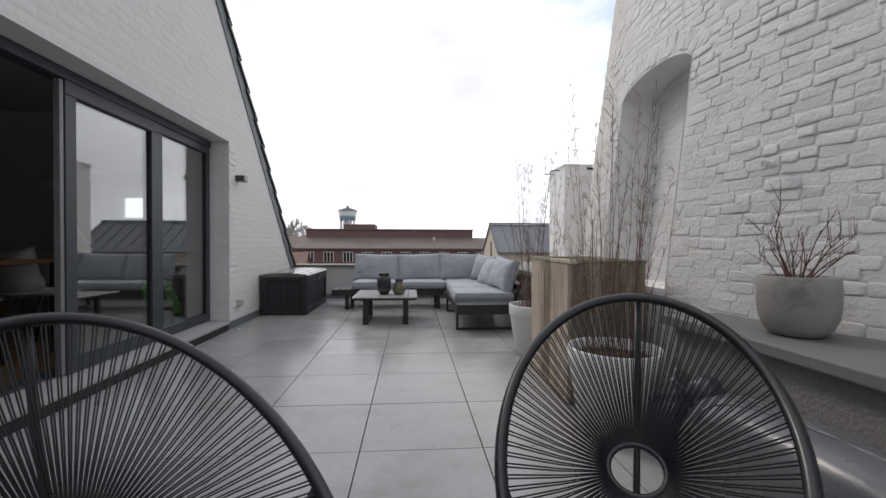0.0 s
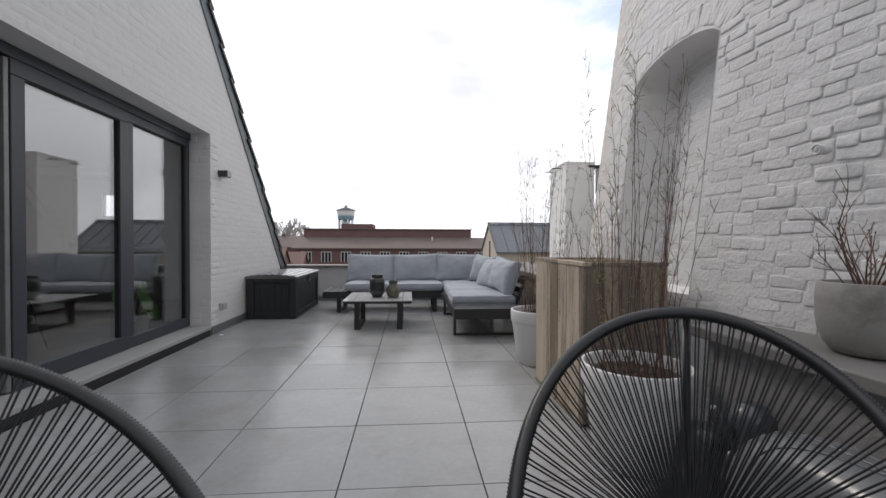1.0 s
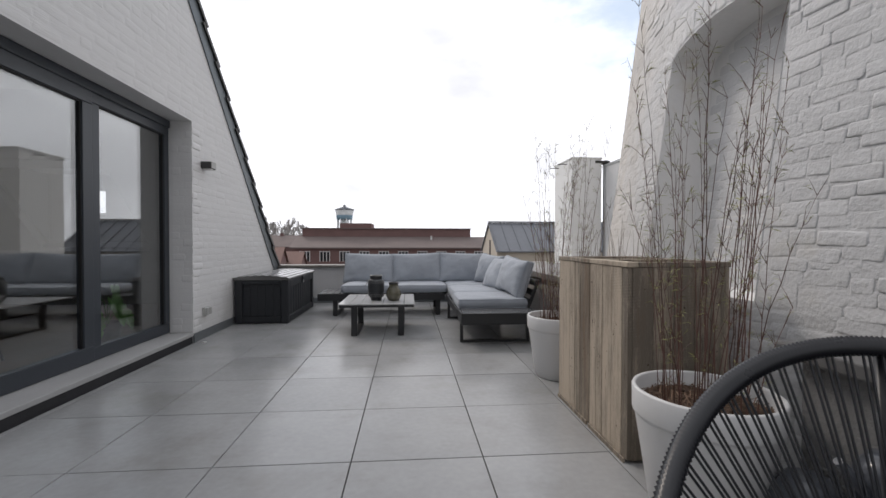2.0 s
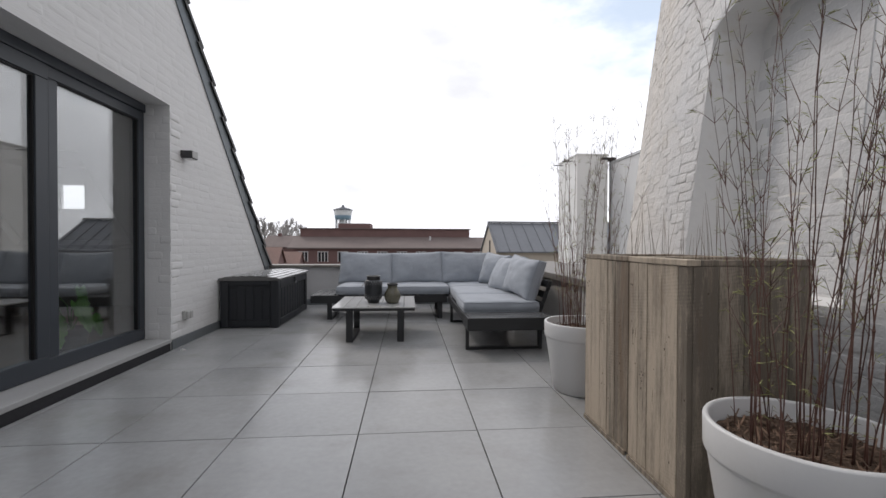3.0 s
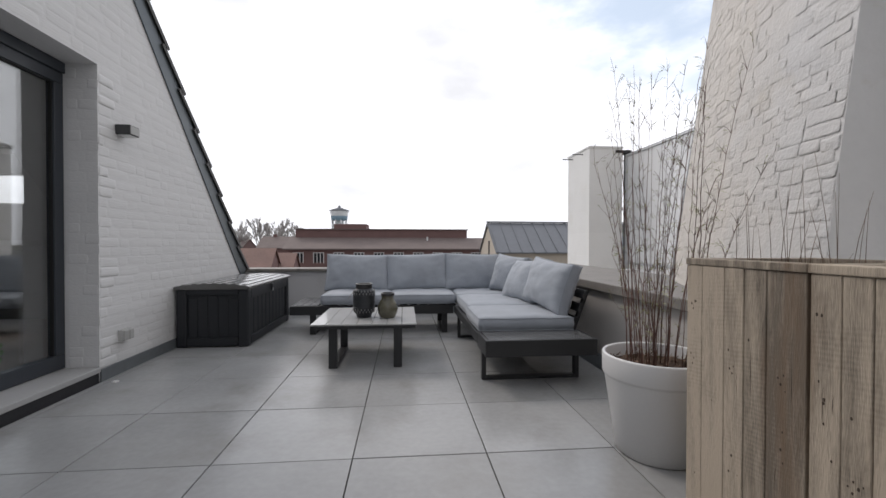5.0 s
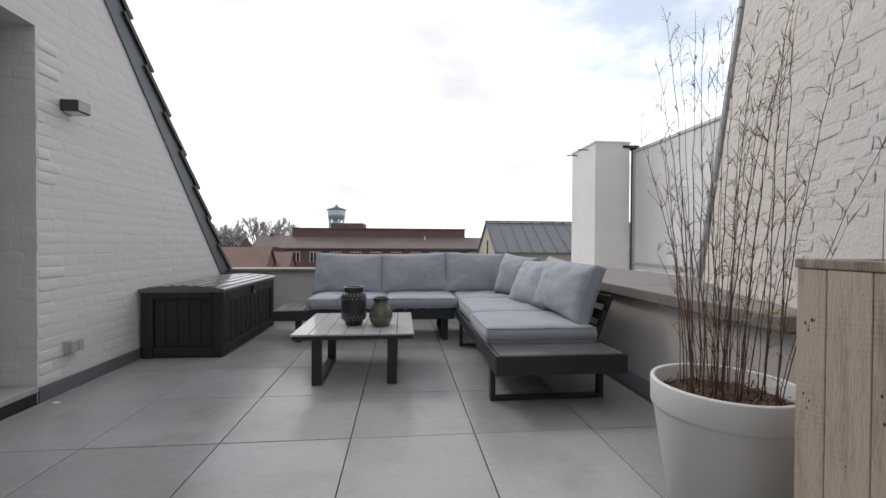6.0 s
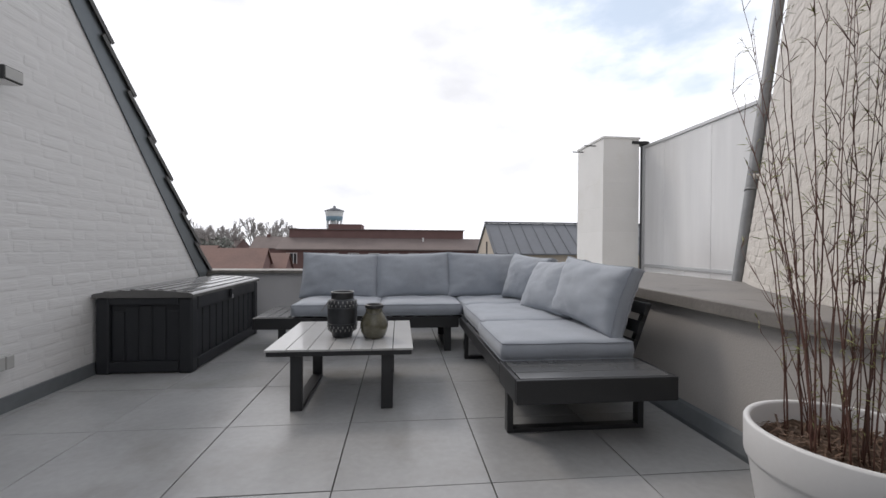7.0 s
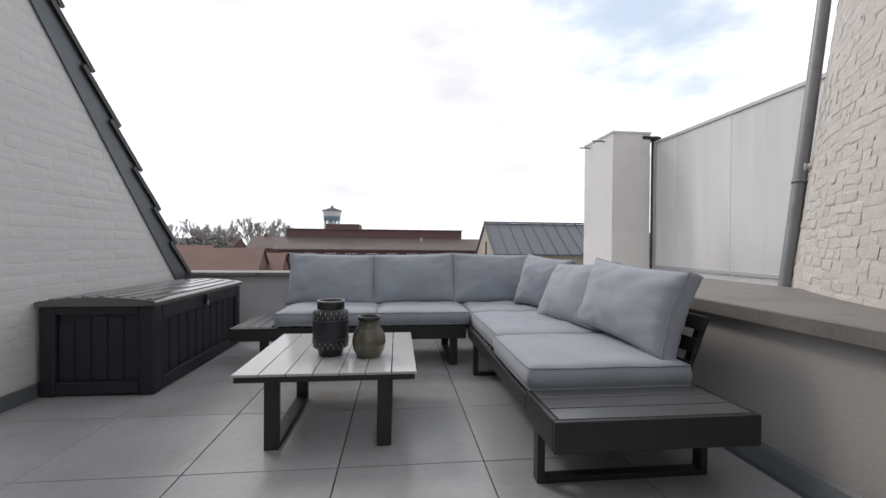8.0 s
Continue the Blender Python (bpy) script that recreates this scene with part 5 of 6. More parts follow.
# ---------------------------------------------------------------- room furniture seen through the door
def dining():
    t = thing("dining_table", pose(-3.55, 5.9, 0.10), "orange-brown wooden dining table in the dim room", "table")
    part("tabletop", boxed(-0.45, 0.45, -0.95, 0.95, 0.71, 0.75, bevel=0.006), TABLE_WOOD, t)
    for x in (-0.38, 0.38):
        for y in (-0.85, 0.85):
            part("leg", boxed(x - 0.035, x + 0.035, y - 0.035, y + 0.035, 0.0, 0.709, bevel=0.004), STEEL_BLACK, t)
    c = thing("shell_chair", pose(-2.95, 5.55, 0.10, 0, 0, 80), "white moulded shell chair on thin legs", "chair", "shell chairs")
    bm = bmesh.new()
    n = 12
    g = []
    for i in range(n + 1):
        u = i / n
        row = []
        for j in range(n + 1):
            v = j / n * 2 - 1
            y = -0.22 + 0.44 * min(1, u * 1.6) + 0.10 * max(0, u - 0.62)
            z = 0.44 + 0.05 * v * v + max(0, u - 0.5) * 0.75
            row.append(bm.verts.new((0.24 * v * (1 - 0.25 * abs(u - 0.5)), y - 0.06 * v * v * (u > 0.5), z)))
        g.append(row)
    for i in range(n):
        for j in range(n):
            bm.faces.new((g[i][j], g[i + 1][j], g[i + 1][j + 1], g[i][j + 1])).smooth = True
    bmesh.ops.solidify(bm, geom=bm.faces[:], thickness=0.012)
    part("shell", bm, WHITE_PLASTIC, c)
    for x in (-1, 1):
        for y in (-1, 1):
            part("leg", tube(bmesh.new(), [(x * 0.13, y * 0.10, 0.44), (x * 0.21, y * 0.19, 0.0)], 0.010, 8), STEEL_BLACK, c)
    copy_thing(c, pose(-2.92, 6.30, 0.10, 0, 0, 97))
    copy_thing(c, pose(-4.2, 5.6, 0.10, 0, 0, -86))
    p = thing("house_plant", pose(-2.32, 6.97, 0.10), "green broad-leaved house plant in a dark pot", "potted plant")
    part("pot", lathe([(0.0, 0.0), (0.08, 0.0), (0.11, 0.20), (0.10, 0.20), (0.09, 0.17), (0.0, 0.17)], 28), INNER_DARK, p)
    r = random.Random(6)
    for k, (dy, dz, size, swing) in enumerate(((-0.02, 0.40, 0.26, 0.2), (-0.22, 0.30, 0.22, -0.5), (0.17, 0.26, 0.18, 0.8), (0.02, 0.22, 0.20, 2.4), (-0.12, 0.52, 0.20, 3.0), (0.10, 0.50, 0.17, 1.6), (-0.30, 0.46, 0.16, -1.2))):
        out = Vector((math.cos(swing), 0.25 * math.sin(swing), 0))
        tip = Vector((0.05 * out.x, dy, dz))
        st = part("stem", tube(bmesh.new(), [(0, 0, 0.17), Vector((0.01, dy * 0.4, 0.17 + dz * 0.4)), tip], 0.004, 5), GREEN, p)
        bm = bmesh.new()
        d = (Vector((0.35 * out.x, 0.25 * math.sin(swing), -0.9))).normalized()
        e = Vector((-0.15, 1, 0.1 * math.sin(k))).normalized()
        lobes = [(0.02, 0.04), (-0.10, 0.22), (0.02, 0.40), (0.16, 0.47), (0.22, 0.34), (0.30, 0.48), (0.42, 0.46), (0.46, 0.30), (0.54, 0.42), (0.66, 0.36), (0.68, 0.22), (0.80, 0.24), (1.0, 0.0)]
        spine = [bm.verts.new(tip + d * size * max(u, 0.02)) for u, w in lobes[:-1]]
        point = bm.verts.new(tip + d * size)
        for sgn in (1, -1):
            rim = [bm.verts.new(tip + d * size * u + e * sgn * size * w + Vector((0.22 * w * size * out.x, 0, 0.10 * w * size))) for u, w in lobes[:-1]]
            for i in range(len(rim) - 1):
                bm.faces.new((spine[i], spine[i + 1], rim[i + 1], rim[i]))
            bm.faces.new((spine[-1], point, rim[-1]))
        bmesh.ops.remove_doubles(bm, verts=bm.verts, dist=0.0001)
        part("leaf", bm, GREEN, st)


dining()

# ---------------------------------------------------------------- over the parapet: pillar, screen, downpipe
pillar = thing("chimney_pillar", pose(4.72, 14.05, -3.0), "square cream-rendered chimney pillar with a thin cap", "chimney")
part("shaft", boxed(-0.375, 0.385, -0.60, 0.62, 0.0, 6.10), CREAM, pillar)
for k in range(9):
    z = 2.2 + 0.5 * k
    if z < 6.1:
        part("course", boxed(-0.379, 0.389, -0.604, 0.624, z - 0.495, z - 0.006, bevel=0.002), CREAM, pillar)
part("cap", boxed(-0.395, 0.405, -0.62, 0.64, 6.10, 6.14, bevel=0.006), CREAM, pillar)
for y in (-0.25, 0.35):
    part("rod", tube(bmesh.new(), [(-0.36, y, 6.02), (-0.62, y, 6.02)], 0.012, 6), IRON, pillar)

screen = thing("privacy_screen", pose(5.20, 0, 0), "translucent ribbed plastic screen in an aluminium frame", "screen")
Z0, Z1, S0, S1 = 0.56, 2.90, 9.1, 13.38
part("top_rail", boxed(-0.03, 0.03, S0, S1, Z1, Z1 + 0.06, bevel=0.006), ALU, screen)
part("bottom_rail", boxed(-0.03, 0.03, S0, S1, Z0 - 0.06, Z0, bevel=0.006), ALU, screen)
part("post", boxed(-0.03, 0.03, S1, S1 + 0.06, -3.0, Z1 + 0.06, bevel=0.006), ALU, screen)
part("post", boxed(0.02, 0.10, S1 + 0.10, S1 + 0.22, -3.0, Z1 + 0.18, bevel=0.006), METAL_DARK, screen, "dark steel post")
part("cap_plate", boxed(-0.25, 0.12, S1 + 0.05, S1 + 0.30, Z1 + 0.10, Z1 + 0.16, bevel=0.006), METAL_DARK, screen)
k, y = 0, S0
while y < S1 - 0.05:
    w = min(0.61, S1 - y)
    part("panel", boxed(-0.008 + 0.004 * (k % 2), 0.002 + 0.004 * (k % 2), y + 0.003, y + w - 0.003, Z0, Z1), POLY, screen)
    part("panel", boxed(-0.006, 0.004, y + 0.003, y + w - 0.003, -0.6, Z0 - 0.06), POLY, screen)
    y += w
    k += 1

pipe = thing("downpipe", pose(0, 0, 0), "grey zinc downpipe leaning along the tower", "pipe")
p0, p1 = Vector((2.80, 8.385, -0.3)), Vector((4.22, 8.88, 6.5))
part("tube", tube(bmesh.new(), [p0.lerp(p1, i / 20) for i in range(21)], 0.043, 16), PIPE, pipe)
for u in (0.248, 0.52, 0.80):
    c = p0.lerp(p1, u)
    d = (p1 - p0).normalized()
    part("bracket", tube(bmesh.new(), [c - d * 0.012, c + d * 0.012], 0.048, 16), PIPE, pipe)
    part("pin", tube(bmesh.new(), [c, c + (Vector((TX, TY, c.z)) - c).normalized() * 0.14], 0.010, 6), ALU, pipe)
copy_thing(eyebolt, pose(3.08, 8.365, 1.475, 0, 0, -42.9))

# ---------------------------------------------------------------- the town beyond
structure("ground", boxed(-2500, 2500, -2500, 2500, -9.6, -9.0), EARTH, "flat town ground reaching the horizon")


def far_building():
    t = thing("brick_building", pose(0, 80, -9.0), "long low red-brick building with a brown roof", "building")
    part("wall", boxed(-18.6, 11.6, 0.0, 14.0, 0.0, 12.45), RED_BRICK, t, "dark red-brick upper wall")
    part("wall", boxed(-12.0, -6.4, -0.2, 6.0, 12.45, 13.45), RED_BRICK, t)
    part("wall", boxed(-19.0, 15.0, -4.2, 0.0, 0.0, 9.05), RED_BRICK, t)
    part("wall", boxed(11.6, 16.0, 0.2, 12.0, 0.0, 10.4), RED_BRICK, t)
    part("roof", prism([(-4.7, 8.95), (-4.7, 9.15), (0.0, 11.05), (0.0, 10.8)], "x", -19.6, 15.6), SLATE, t, "brown slate lean-to roof")
    part("coping", boxed(-18.8, 11.8, -0.25, 0.2, 12.45, 12.60), SLATE, t)
    for k in range(10):
        x = -18.0 + k * 3.3
        w = part("window", boxed(x, x + 1.7, -4.24, -4.10, 6.85, 8.45), FAR_DARK, t)
        for u in (0.0, 0.55, 1.10, 1.62):
            part("frame", boxed(x + u - 0.02, x + u + 0.10, -4.30, -4.20, 6.75, 8.55), FAR_WHITE, w)
        part("frame", boxed(x + 0.10, x + 1.60, -4.29, -4.20, 8.40, 8.52), FAR_WHITE, w)
    part("vent", boxed(4.2, 4.5, -1.4, -1.1, 10.2, 11.2), FAR_WHITE, t)


def water_tower():
    t = thing("water_tower", pose(-24.6, 170, -9.0), "pale blue water tower with a low conical roof", "tower")
    part("shaft", lathe([(1.5, 0.0), (1.5, 19.0)], 24), TANK_PALE, t)
    for k in range(8):
        a = (k + 0.5) * math.tau / 8
        part("pillar", tube(bmesh.new(), [(2.6 * math.cos(a), 2.6 * math.sin(a), 14.5), (2.75 * math.cos(a), 2.75 * math.sin(a), 19.4)], 0.30, 6), TANK_PALE, t)
    part("tank", lathe([(2.0, 18.9), (3.0, 19.0), (3.15, 20.6)], 32), TANK_BLUE, t, "blue lower tank band")
    part("tank", lathe([(3.16, 20.6), (3.55, 22.7), (3.45, 22.8)], 32), TANK_PALE, t, "pale upper tank band")
    part("roof", lathe([(3.75, 22.6), (3.75, 22.85), (0.6, 23.9), (0.45, 24.6), (0.0, 24.8)], 32), ROOF_METAL, t, "grey low conical roof")


def barn():
    t = thing("barn", pose(6.62, 36.0, -9.0), "barn with a grey standing-seam roof and beige gable", "building")
    part("wall", prism([(-3.0, 0.0), (3.0, 0.0), (3.0, 9.45), (0.0, 11.45), (-3.0, 9.45)], "x", 0.0, 12.0), BEIGE, t, "beige rendered gable wall")
    for s in (-1, 1):
        ob = part("roof", prism([(s * 3.25, 9.30), (s * 3.25, 9.38), (0.0, 11.56), (0.0, 11.47)], "x", -0.12, 12.2), ROOF_METAL, t, "grey standing-seam metal roof")
        for k in range(15):
            x = 0.0 + k * 0.85
            part("seam", prism([(s * 3.25, 9.385), (s * 3.25, 9.46), (0.0, 11.63), (0.0, 11.565)], "x", x, x + 0.05), ROOF_METAL, ob)
    part("ridge", boxed(-0.12, 12.2, -0.12, 0.12, 11.58, 11.68), ROOF_METAL, t)
    part("window", boxed(-0.03, 0.05, -0.55, -0.15, 8.9, 10.2), FAR_DARK, t)


def house(x, y, w, d, eave_h, rise, turn, roofmat, label):
    t = thing("house", pose(x, y, -9.0, 0, 0, turn), label, "house", "far houses")
    part("wall", prism([(-d / 2, 0.0), (d / 2, 0.0), (d / 2, eave_h), (0.0, eave_h + rise - 0.1), (-d / 2, eave_h)], "x", -w / 2, w / 2), RED_BRICK, t)
    for s in (-1, 1):
        part("roof", prism([(s * (d / 2 + 0.3), eave_h - 0.15), (s * (d / 2 + 0.3), eave_h), (0.0, eave_h + rise + 0.08), (0.0, eave_h + rise - 0.06)], "x", -w / 2 - 0.2, w / 2 + 0.2), roofmat, t)
    if eave_h > 6.95:
        part("chimney", boxed(-w * 0.3, -w * 0.3 + 0.7, -0.35, 0.35, eave_h + rise - 0.6, eave_h + rise + 0.6), RED_BRICK, t)
    return t


far_building()
water_tower()
barn()
house(-20.5, 50, 14, 9, 6.9, 2.5, 8, TERRACOTTA, "house with a broad orange-red clay roof")
house(-15.0, 56, 4.6, 8, 6.6, 2.2, 6, TERRACOTTA, "house with a red clay roof beside the brick hall")
house(-29.0, 62, 12, 9, 7.0, 2.6, 0, TERRACOTTA, "house with a red clay roof among others")
house(-9.5, 60, 9, 7, 5.2, 1.2, 0, SLATE, "house with a low grey-brown roof")
house(-27.0, 108, 12, 9, 9.0, 2.6, 0, SLATE, "far house with a dark slate roof")
house(-66, 150, 30, 12, 9.0, 2.5, 0, SLATE, "far row with dark roofs")
house(33, 95, 26, 12, 9.0, 2.0, 0, SLATE, "far row with brown roofs")
house(24, 60, 16, 10, 6.0, 3.0, 20, TERRACOTTA, "house with a red clay roof behind the screen")


def bare_tree(x, y, h, seed, evergreen=False):
    r = random.Random(seed)
    t = thing("tree", pose(x, y, -9.0), "far dark evergreen tree" if evergreen else "far leafless winter tree with a fine crown", "tree", "far trees")
    bm = bmesh.new()
    twigs = bmesh.new()

    def grow(p, d, ln, rad, depth):
        q = p + d * ln
        tube(bm if depth > 1 else twigs, [p, p.lerp(q, 0.5) + Vector((r.uniform(-1, 1), r.uniform(-1, 1), 0)) * ln * 0.05, q], [max(rad, 0.035), max(rad * 0.8, 0.028), max(rad * 0.6, 0.02)], 4, cap=False)
        if depth:
            for k in range(4 if depth > 1 else 12):
                e = (d + Vector((r.uniform(-1, 1), r.uniform(-1, 1), r.uniform(-0.1, 0.8))) * 0.62).normalized()
                grow(p.lerp(q, r.uniform(0.55, 1.0)), e, ln * r.uniform(0.5, 0.72), rad * 0.55, depth - 1)

    grow(Vector((0, 0, 0)), Vector((0, 0, 1)), h * 0.42, h * 0.022, 2 if evergreen else 4)
    if evergreen:
        for k in range(900):
            v = Vector((r.gauss(0, 1), r.gauss(0, 1), r.gauss(0, 1))).normalized() * (r.random() ** 0.4)
            c = Vector((v.x * h * 0.36, v.y * h * 0.36, h * 0.62 + v.z * h * 0.36)) * 1.0
            s = h * r.uniform(0.02, 0.045)
            a, b = Vector((r.uniform(-1, 1), r.uniform(-1, 1), r.uniform(-1, 1))).normalized() * s, Vector((r.uniform(-1, 1), r.uniform(-1, 1), r.uniform(-1, 1))).normalized() * s
            twigs.faces.new([twigs.verts.new(q) for q in (c - a, c + b, c + a, c - b)])
    part("trunk", bm, BARE, t)
    tagged(part("crown", twigs, HEDGE if evergreen else BARE, t), kind="stuff")


for k, (x, y, h, ev) in enumerate(((-62, 150, 15.5, False), (-56, 146, 16.5, False), (-52, 150, 16, False), (-47, 148, 17, False), (-43, 150, 17.5, False), (-39.5, 146, 16.5, False), (-67, 155, 16, False), (-73, 155, 16, False), (-80, 150, 16, False), (-59, 165, 16, False), (-50, 168, 17, False), (-45, 166, 16, False), (-64, 170, 17, False), (-41, 170, 17, False), (-70, 166, 16.5, False), (-54, 140, 12.5, True), (-61, 140, 12, True), (38, 150, 14, False), (47, 150, 14, False))):
    bare_tree(x, y, h if ev else h * 1.16, 40 + k, ev)


# ---------------------------------------------------------------- pieces: bricks and floor tiles
def brick_mesh(seed, sharp):
    """A unit brick face under thick paint: length along x, swelling towards -y, fading into the joints."""
    r = random.Random(seed)
    bm = bmesh.new()
    us = (-0.5, -0.47, -0.43, -0.34, -0.12, 0.12, 0.34, 0.43, 0.47, 0.5)
    vs = (-0.5, -0.43, -0.34, -0.12, 0.14, 0.34, 0.43, 0.5)
    ends = [(r.uniform(0.0, 0.035), r.uniform(-0.03, 0.03)) for _ in range(2)]
    tip = r.uniform(-0.3, 0.3)
    grid = []
    for u in us:
        col = []
        for v in vs:
            # outline: ragged ends, wavy long edges, worn corners
            e = ends[u > 0]
            round_off = 0.10 * max(0.0, abs(v) - 0.30) * abs(2 * u) ** 6
            x = u * (1 - e[0] - round_off * 2) + e[1] * 2 * v * abs(u) + 0.010 * noise.noise(Vector((seed, v * 4, u)))
            z = v * (1.02 - 0.08 * abs(2 * u) ** 8) + 0.06 * noise.noise(Vector((u * 3 + seed * 1.7, v, 2.0)))
            rise = (1 - abs(2 * u) ** (5 + 6 * sharp)) * (1 - abs(2 * v) ** (3 + 3 * sharp))
            h = 0.22 - 1.22 * rise
            inner = min(1.0, rise * 1.4)
            h += inner * (0.34 * noise.noise(Vector((u * 4 + seed, v * 2, seed * 0.7))) + 0.22 * noise.noise(Vector((u * 11 + seed, v * 5, seed * 0.3))) + tip * v - 0.12 * (v < 0))
            col.append(bm.verts.new((x, h, z)))
        grid.append(col)
    for i in range(len(us) - 1):
        for j in range(len(vs) - 1):
            bm.faces.new((grid[i][j], grid[i + 1][j], grid[i + 1][j + 1], grid[i][j + 1])).smooth = True
    return bm


def lay(parent, name, places, near, material, meshes):
    """places: matrices. Those that near() picks (300 at most) are objects, the rest one joined part."""
    single = [m for m in places if near(m.translation)][:300]
    chosen = {id(m) for m in single}
    for i, m in enumerate(single):
        ob = new(name, meshes[i % len(meshes)])
        ob.parent = parent
        ob.matrix_world = m
    shapes = [(np.array([v.co for v in me.vertices]), [list(p.vertices) for p in me.polygons]) for me in meshes]
    verts, faces, base = [], [], 0
    for i, m in enumerate(places):
        if id(m) in chosen:
            continue
        co, poly = shapes[i % len(shapes)]
        mm = np.array(m)
        verts.append(co @ mm[:3, :3].T + mm[:3, 3])
        faces.extend([[k + base for k in p] for p in poly])
        base += len(co)
    me = bpy.data.meshes.new(name)
    me.from_pydata(np.concatenate(verts).tolist(), [], faces)
    me.polygons.foreach_set("use_smooth", [True] * len(me.polygons))
    me.materials.append(material)
    ob = new(name + "_courses", me)
    ob.parent = parent
    tagged(ob, kind="stuff")


def tower_bricks():
    r = random.Random(12)
    places = []
    course = 0.058

    def place(mid, z, length, tall, d, deep=0.0, swing=0.0):
        turn = Matrix.Rotation(-math.pi / 2 - mid, 4, "Z")
        tip = Matrix.Rotation(-math.atan(TK) + r.gauss(0, 0.035), 4, "X") @ Matrix.Rotation(r.gauss(0, 0.038), 4, "Y") @ Matrix.Rotation(r.gauss(0, 0.012), 4, "Z")
        places.append(Matrix.Translation(on_tower(mid, z, 0.001 + deep)) @ turn @ tip @ Matrix.Rotation(swing, 4, "Y") @ Matrix.Diagonal((length, d, tall, 1)))

    half_w, half_h = (A1 - A0) / 2 * TR, NICHE[4] - NICHE[3]
    for row in range(74):
        z = 0.02 + row * course
        a = tower_angle(2.0, 0.5) - r.uniform(0, 0.05)
        end = math.radians(64)
        while a < end:
            length = r.choice((0.165, 0.175, 0.16, 0.15, 0.085, 0.08, 0.11)) * r.uniform(0.86, 1.08)
            step = length / (TR - TK * z)
            mid = a + step / 2
            a0, a1 = a, a + step
            a += step + r.uniform(0.0, 0.006) / TR
            zz = z + r.gauss(0, 0.0085) + 0.032 * noise.noise(Vector((mid * 4, row * 0.10, 0))) + 0.016 * noise.noise(Vector((mid * 17, row * 0.3, 5)))
            inside = NICHE[2] - 0.03 < zz < arch(min(max(mid, A0), A1)) + 0.03
            if inside and a1 > A0 - 0.002 and a0 < A1 + 0.002:
                if a0 < A0 - 0.012:
                    a1 = A0 - 0.002
                elif a1 > A1 + 0.012:
                    a0 = A1 + 0.002
                else:
                    continue
            mid, length = (a0 + a1) / 2, (a1 - a0) * (TR - TK * z)
            ex, ez = (mid - (A0 + A1) / 2) * TR / (half_w + 0.17), (zz - NICHE[3]) / (half_h + 0.17)
            if zz > NICHE[3] and ex * ex + ez * ez < 1:
                continue
            if length < 0.03:
                continue
            p = on_tower(mid, zz)
            worn = noise.noise(Vector((p.y * 1.7, p.z * 2.1, 3.0)))
            d = 0.0056 * r.uniform(0.35, 1.40) * max(0.25, 1 + 1.5 * worn) * (1 - 0.55 * min(1.0, max(0.0, (p.y - 4.2) / 0.5)))
            if p.y > 5.85:
                patch = noise.noise(Vector((p.y * 1.5, p.z * 1.7, 9.0))) + 0.5 * noise.noise(Vector((p.y * 5.0, p.z * 5.0, 4.0)))
                if patch + r.uniform(-0.25, 0.25) < -0.38:
                    continue
                d *= r.choice((0.3, 0.5, 0.8, 1.3)) * min(1.0, 0.45 + 1.4 * max(0.0, patch))
            elif r.random() < 0.14:
                d *= 0.22
            place(mid, zz, length, course * r.uniform(0.90, 1.08), max(d, 0.0006))
    # upright bricks round the arch, thickly painted over
    for k in range(36):
        th = math.pi * (k + 0.5) / 36 + r.uniform(-0.01, 0.01)
        c, q = math.cos(th), math.sin(th)
        n = Vector((c / half_w, q / half_h)).normalized()
        x, z = c * half_w + n.x * 0.088, NICHE[3] + q * half_h + n.y * 0.088
        place((A0 + A1) / 2 + x / TR, z, r.uniform(0.13, 0.165), r.uniform(0.045, 0.062), 0.0042 * r.uniform(0.2, 1.3), 0.0, math.atan2(-n.y, -n.x) + r.gauss(0, 0.04))
    # faint courses on the back of the niche
    for row in range(36):
        z = NICHE[2] + 0.04 + row * course
        a = A0 + r.uniform(0.002, 0.03)
        while a < A1 - 0.02:
            length = r.choice((0.18, 0.19, 0.09)) * r.uniform(0.9, 1.1)
            step = length / TR
            if z < arch(a + step / 2) - 0.05 and a + step < A1 - 0.004:
                place(a + step / 2, z + 0.012 * noise.noise(Vector((a * 9, row * 0.2, 2))), length, course * 0.97, 0.0011 * r.uniform(0.1, 1.3), -0.28)
            a += step + 0.004 / TR
    meshes = [data("brick", brick_mesh(100 + k, 2.0), PAINT) for k in range(23)]
    lay(wall_east, "brick", places, lambda p: 3.75 < p.y < 5.0 and 0.62 < p.z < 2.0, PAINT, meshes)


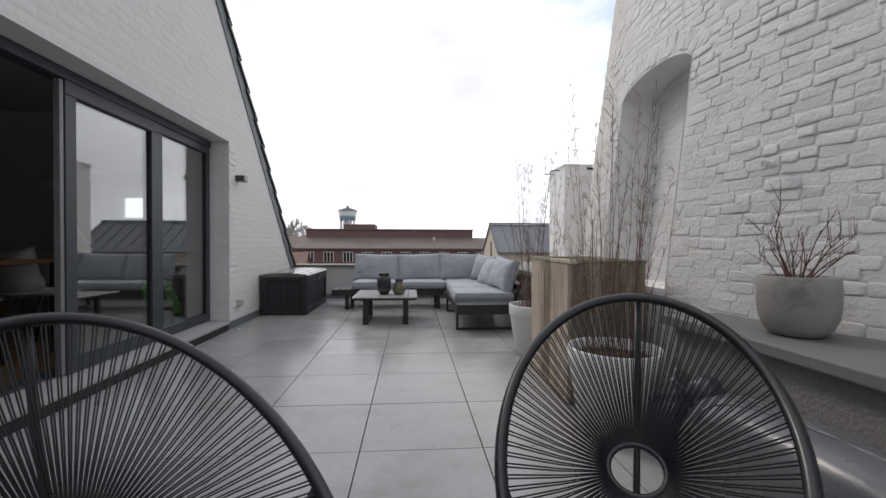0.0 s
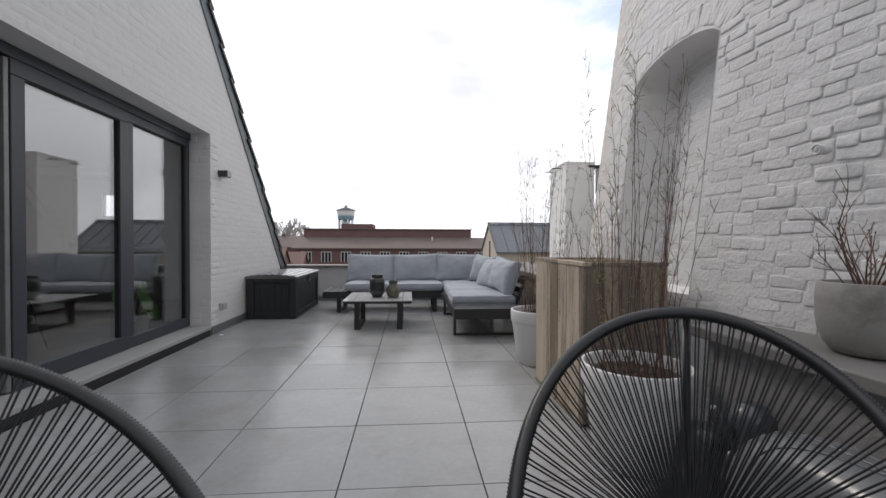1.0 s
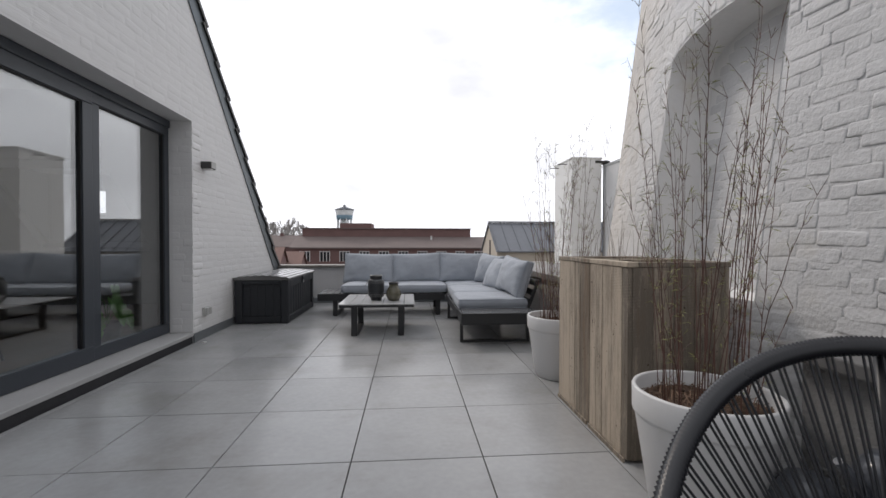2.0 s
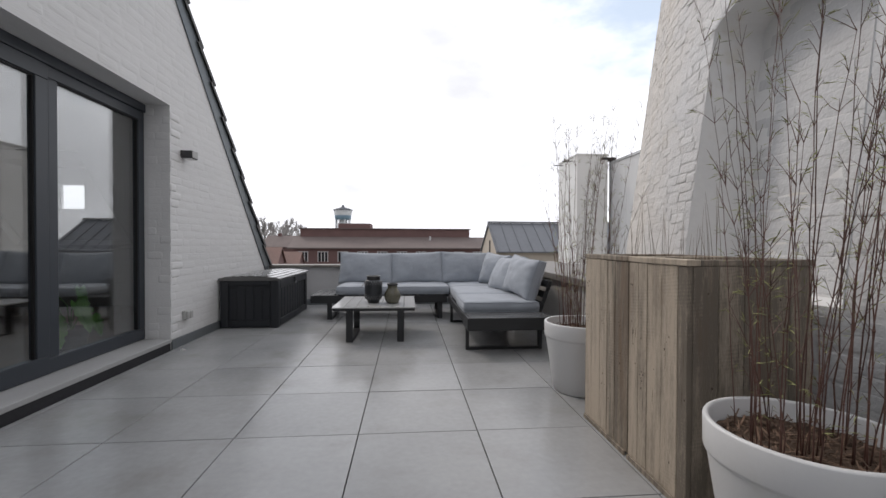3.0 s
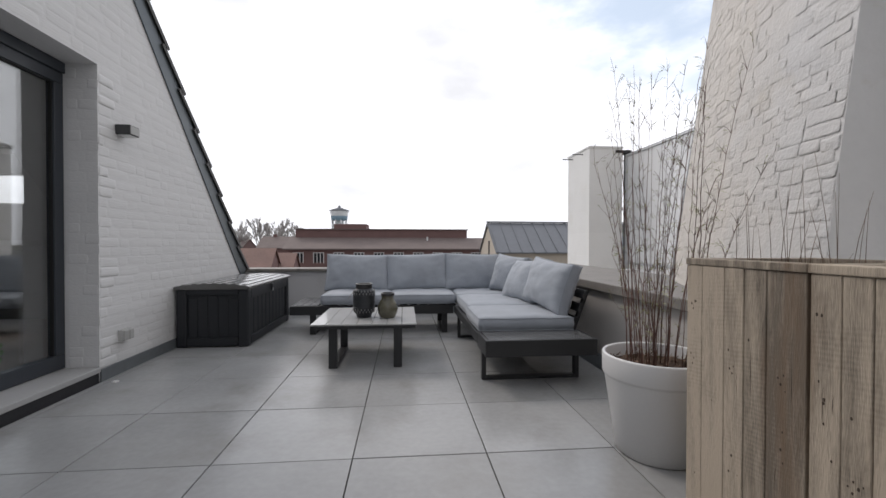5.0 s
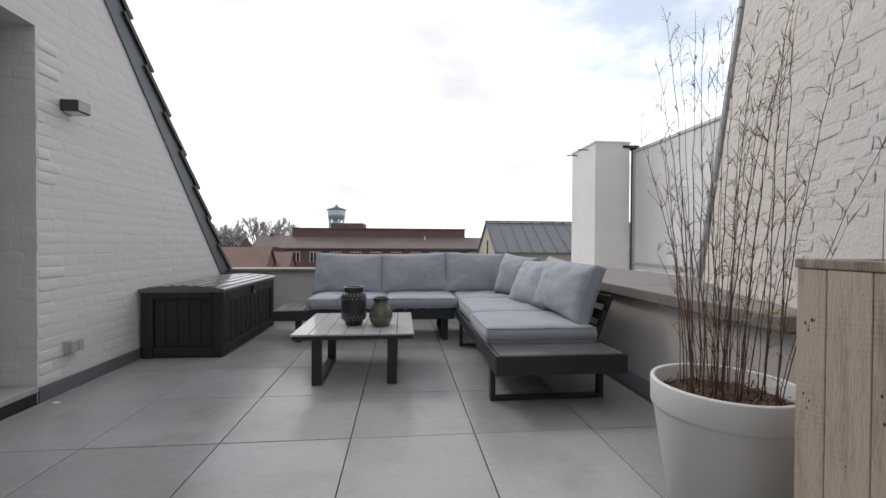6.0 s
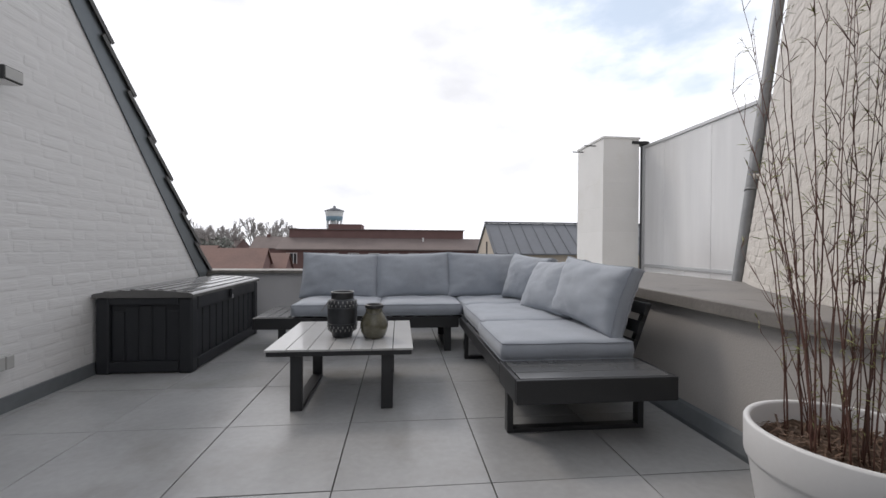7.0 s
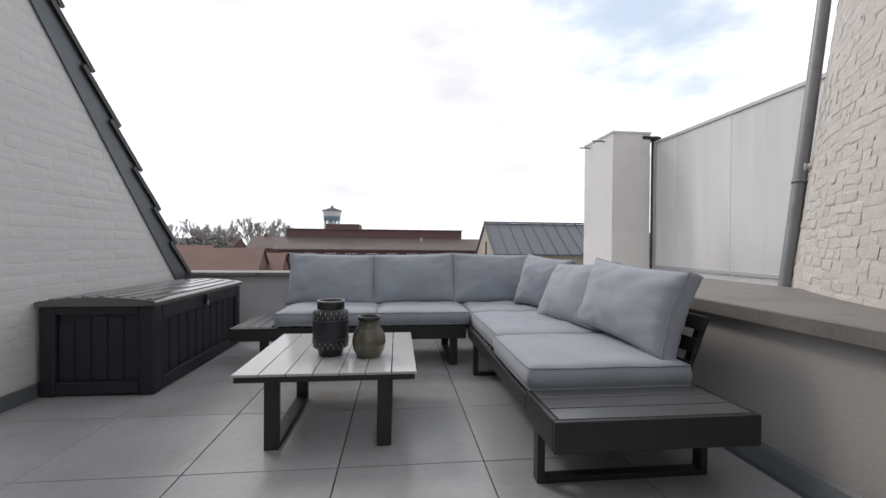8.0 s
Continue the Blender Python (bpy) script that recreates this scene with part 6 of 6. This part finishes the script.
def gable_bricks():
    r = random.Random(31)
    places = []
    course = 0.070
    for row in range(58):
        z = 0.115 + row * course
        y = 2.2 - r.uniform(0, 0.2)
        while y < EAVE_Y:
            length = r.choice((0.21, 0.21, 0.21, 0.10)) * r.uniform(0.96, 1.04)
            y0, y1 = y, y + length
            y += length + 0.008
            y1 = min(y1, EAVE_Y - (z + course / 2 - EAVE_Z) / PITCH - 0.02)
            if z - course / 2 < DOOR_Z[1] and y0 < DOOR_Y[1] + 0.004:
                y0 = DOOR_Y[1] + 0.004
            if y1 - y0 < 0.03:
                continue
            d = r.uniform(0.0005, 0.0017) if r.random() < 0.92 else r.uniform(0.0017, 0.0026)
            if y0 < DOOR_Y[1] + 0.02 and z < DOOR_Z[1] + 0.05:
                d = r.uniform(0.002, 0.009)
            places.append(Matrix.Translation((WALL_X, (y0 + y1) / 2, z + r.uniform(-0.002, 0.002))) @ Matrix.Rotation(math.pi / 2, 4, "Z") @ Matrix.Rotation(r.gauss(0, 0.012), 4, "Y") @ Matrix.Rotation(r.gauss(0, 0.012), 4, "X") @ Matrix.Diagonal((y1 - y0, d, course - r.uniform(0.003, 0.006), 1)))
    for row in range(int((DOOR_Z[1] - DOOR_Z[0]) / course)):
        z = DOOR_Z[0] + 0.04 + row * course
        cut = r.uniform(0.06, 0.14)
        for x0, x1 in ((WALL_X - 0.195, WALL_X - cut), (WALL_X - cut + 0.006, WALL_X + r.uniform(-0.004, 0.006))):
            places.append(Matrix.Translation(((x0 + x1) / 2, DOOR_Y[1] - 0.001, z + r.uniform(-0.003, 0.003))) @ Matrix.Rotation(r.gauss(0, 0.02), 4, "Y") @ Matrix.Diagonal((x1 - x0, r.choice((0.0002, 0.0004, 0.0008, 0.0028)), course - r.uniform(0.0, 0.006), 1)))
    meshes = [data("brick", brick_mesh(200 + k, 0.6), PAINT_FLAT) for k in range(6)]
    lay(wall_west, "brick", places, lambda p: 7.4 < p.y < 8.7 and p.z < 1.9, PAINT_FLAT, meshes)


def floor_tiles():
    r = random.Random(2)
    shared = {}
    xs = [-1.836] + [0.6 * k for k in range(-2, 3)] + [PAR_X - 0.055]
    xs = sorted(set(xs + [-1.8]))
    ys = [0.92] + [5.055 + 0.6 * k for k in range(-6, 9)] + [BACK_Y - 0.03]
    for x0, x1 in zip(xs, xs[1:]):
        for y0, y1 in zip(ys, ys[1:]):
            key = (round(x1 - x0, 3), round(y1 - y0, 3))
            if key not in shared:
                g = 0.0025
                shared[key] = data("tile", boxed(-key[0] / 2 + g, key[0] / 2 - g, -key[1] / 2 + g, key[1] / 2 - g, -0.0115, 0.0, bevel=0.0015), TILE)
            ob = new("tile", shared[key])
            ob.parent = floor
            ob.matrix_world = Matrix.Translation(((x0 + x1) / 2, (y0 + y1) / 2, r.uniform(-0.0006, 0.0006))) @ pose(0, 0, 0, r.uniform(-0.05, 0.05), r.uniform(-0.05, 0.05), 0)


tower_bricks()
gable_bricks()
floor_tiles()
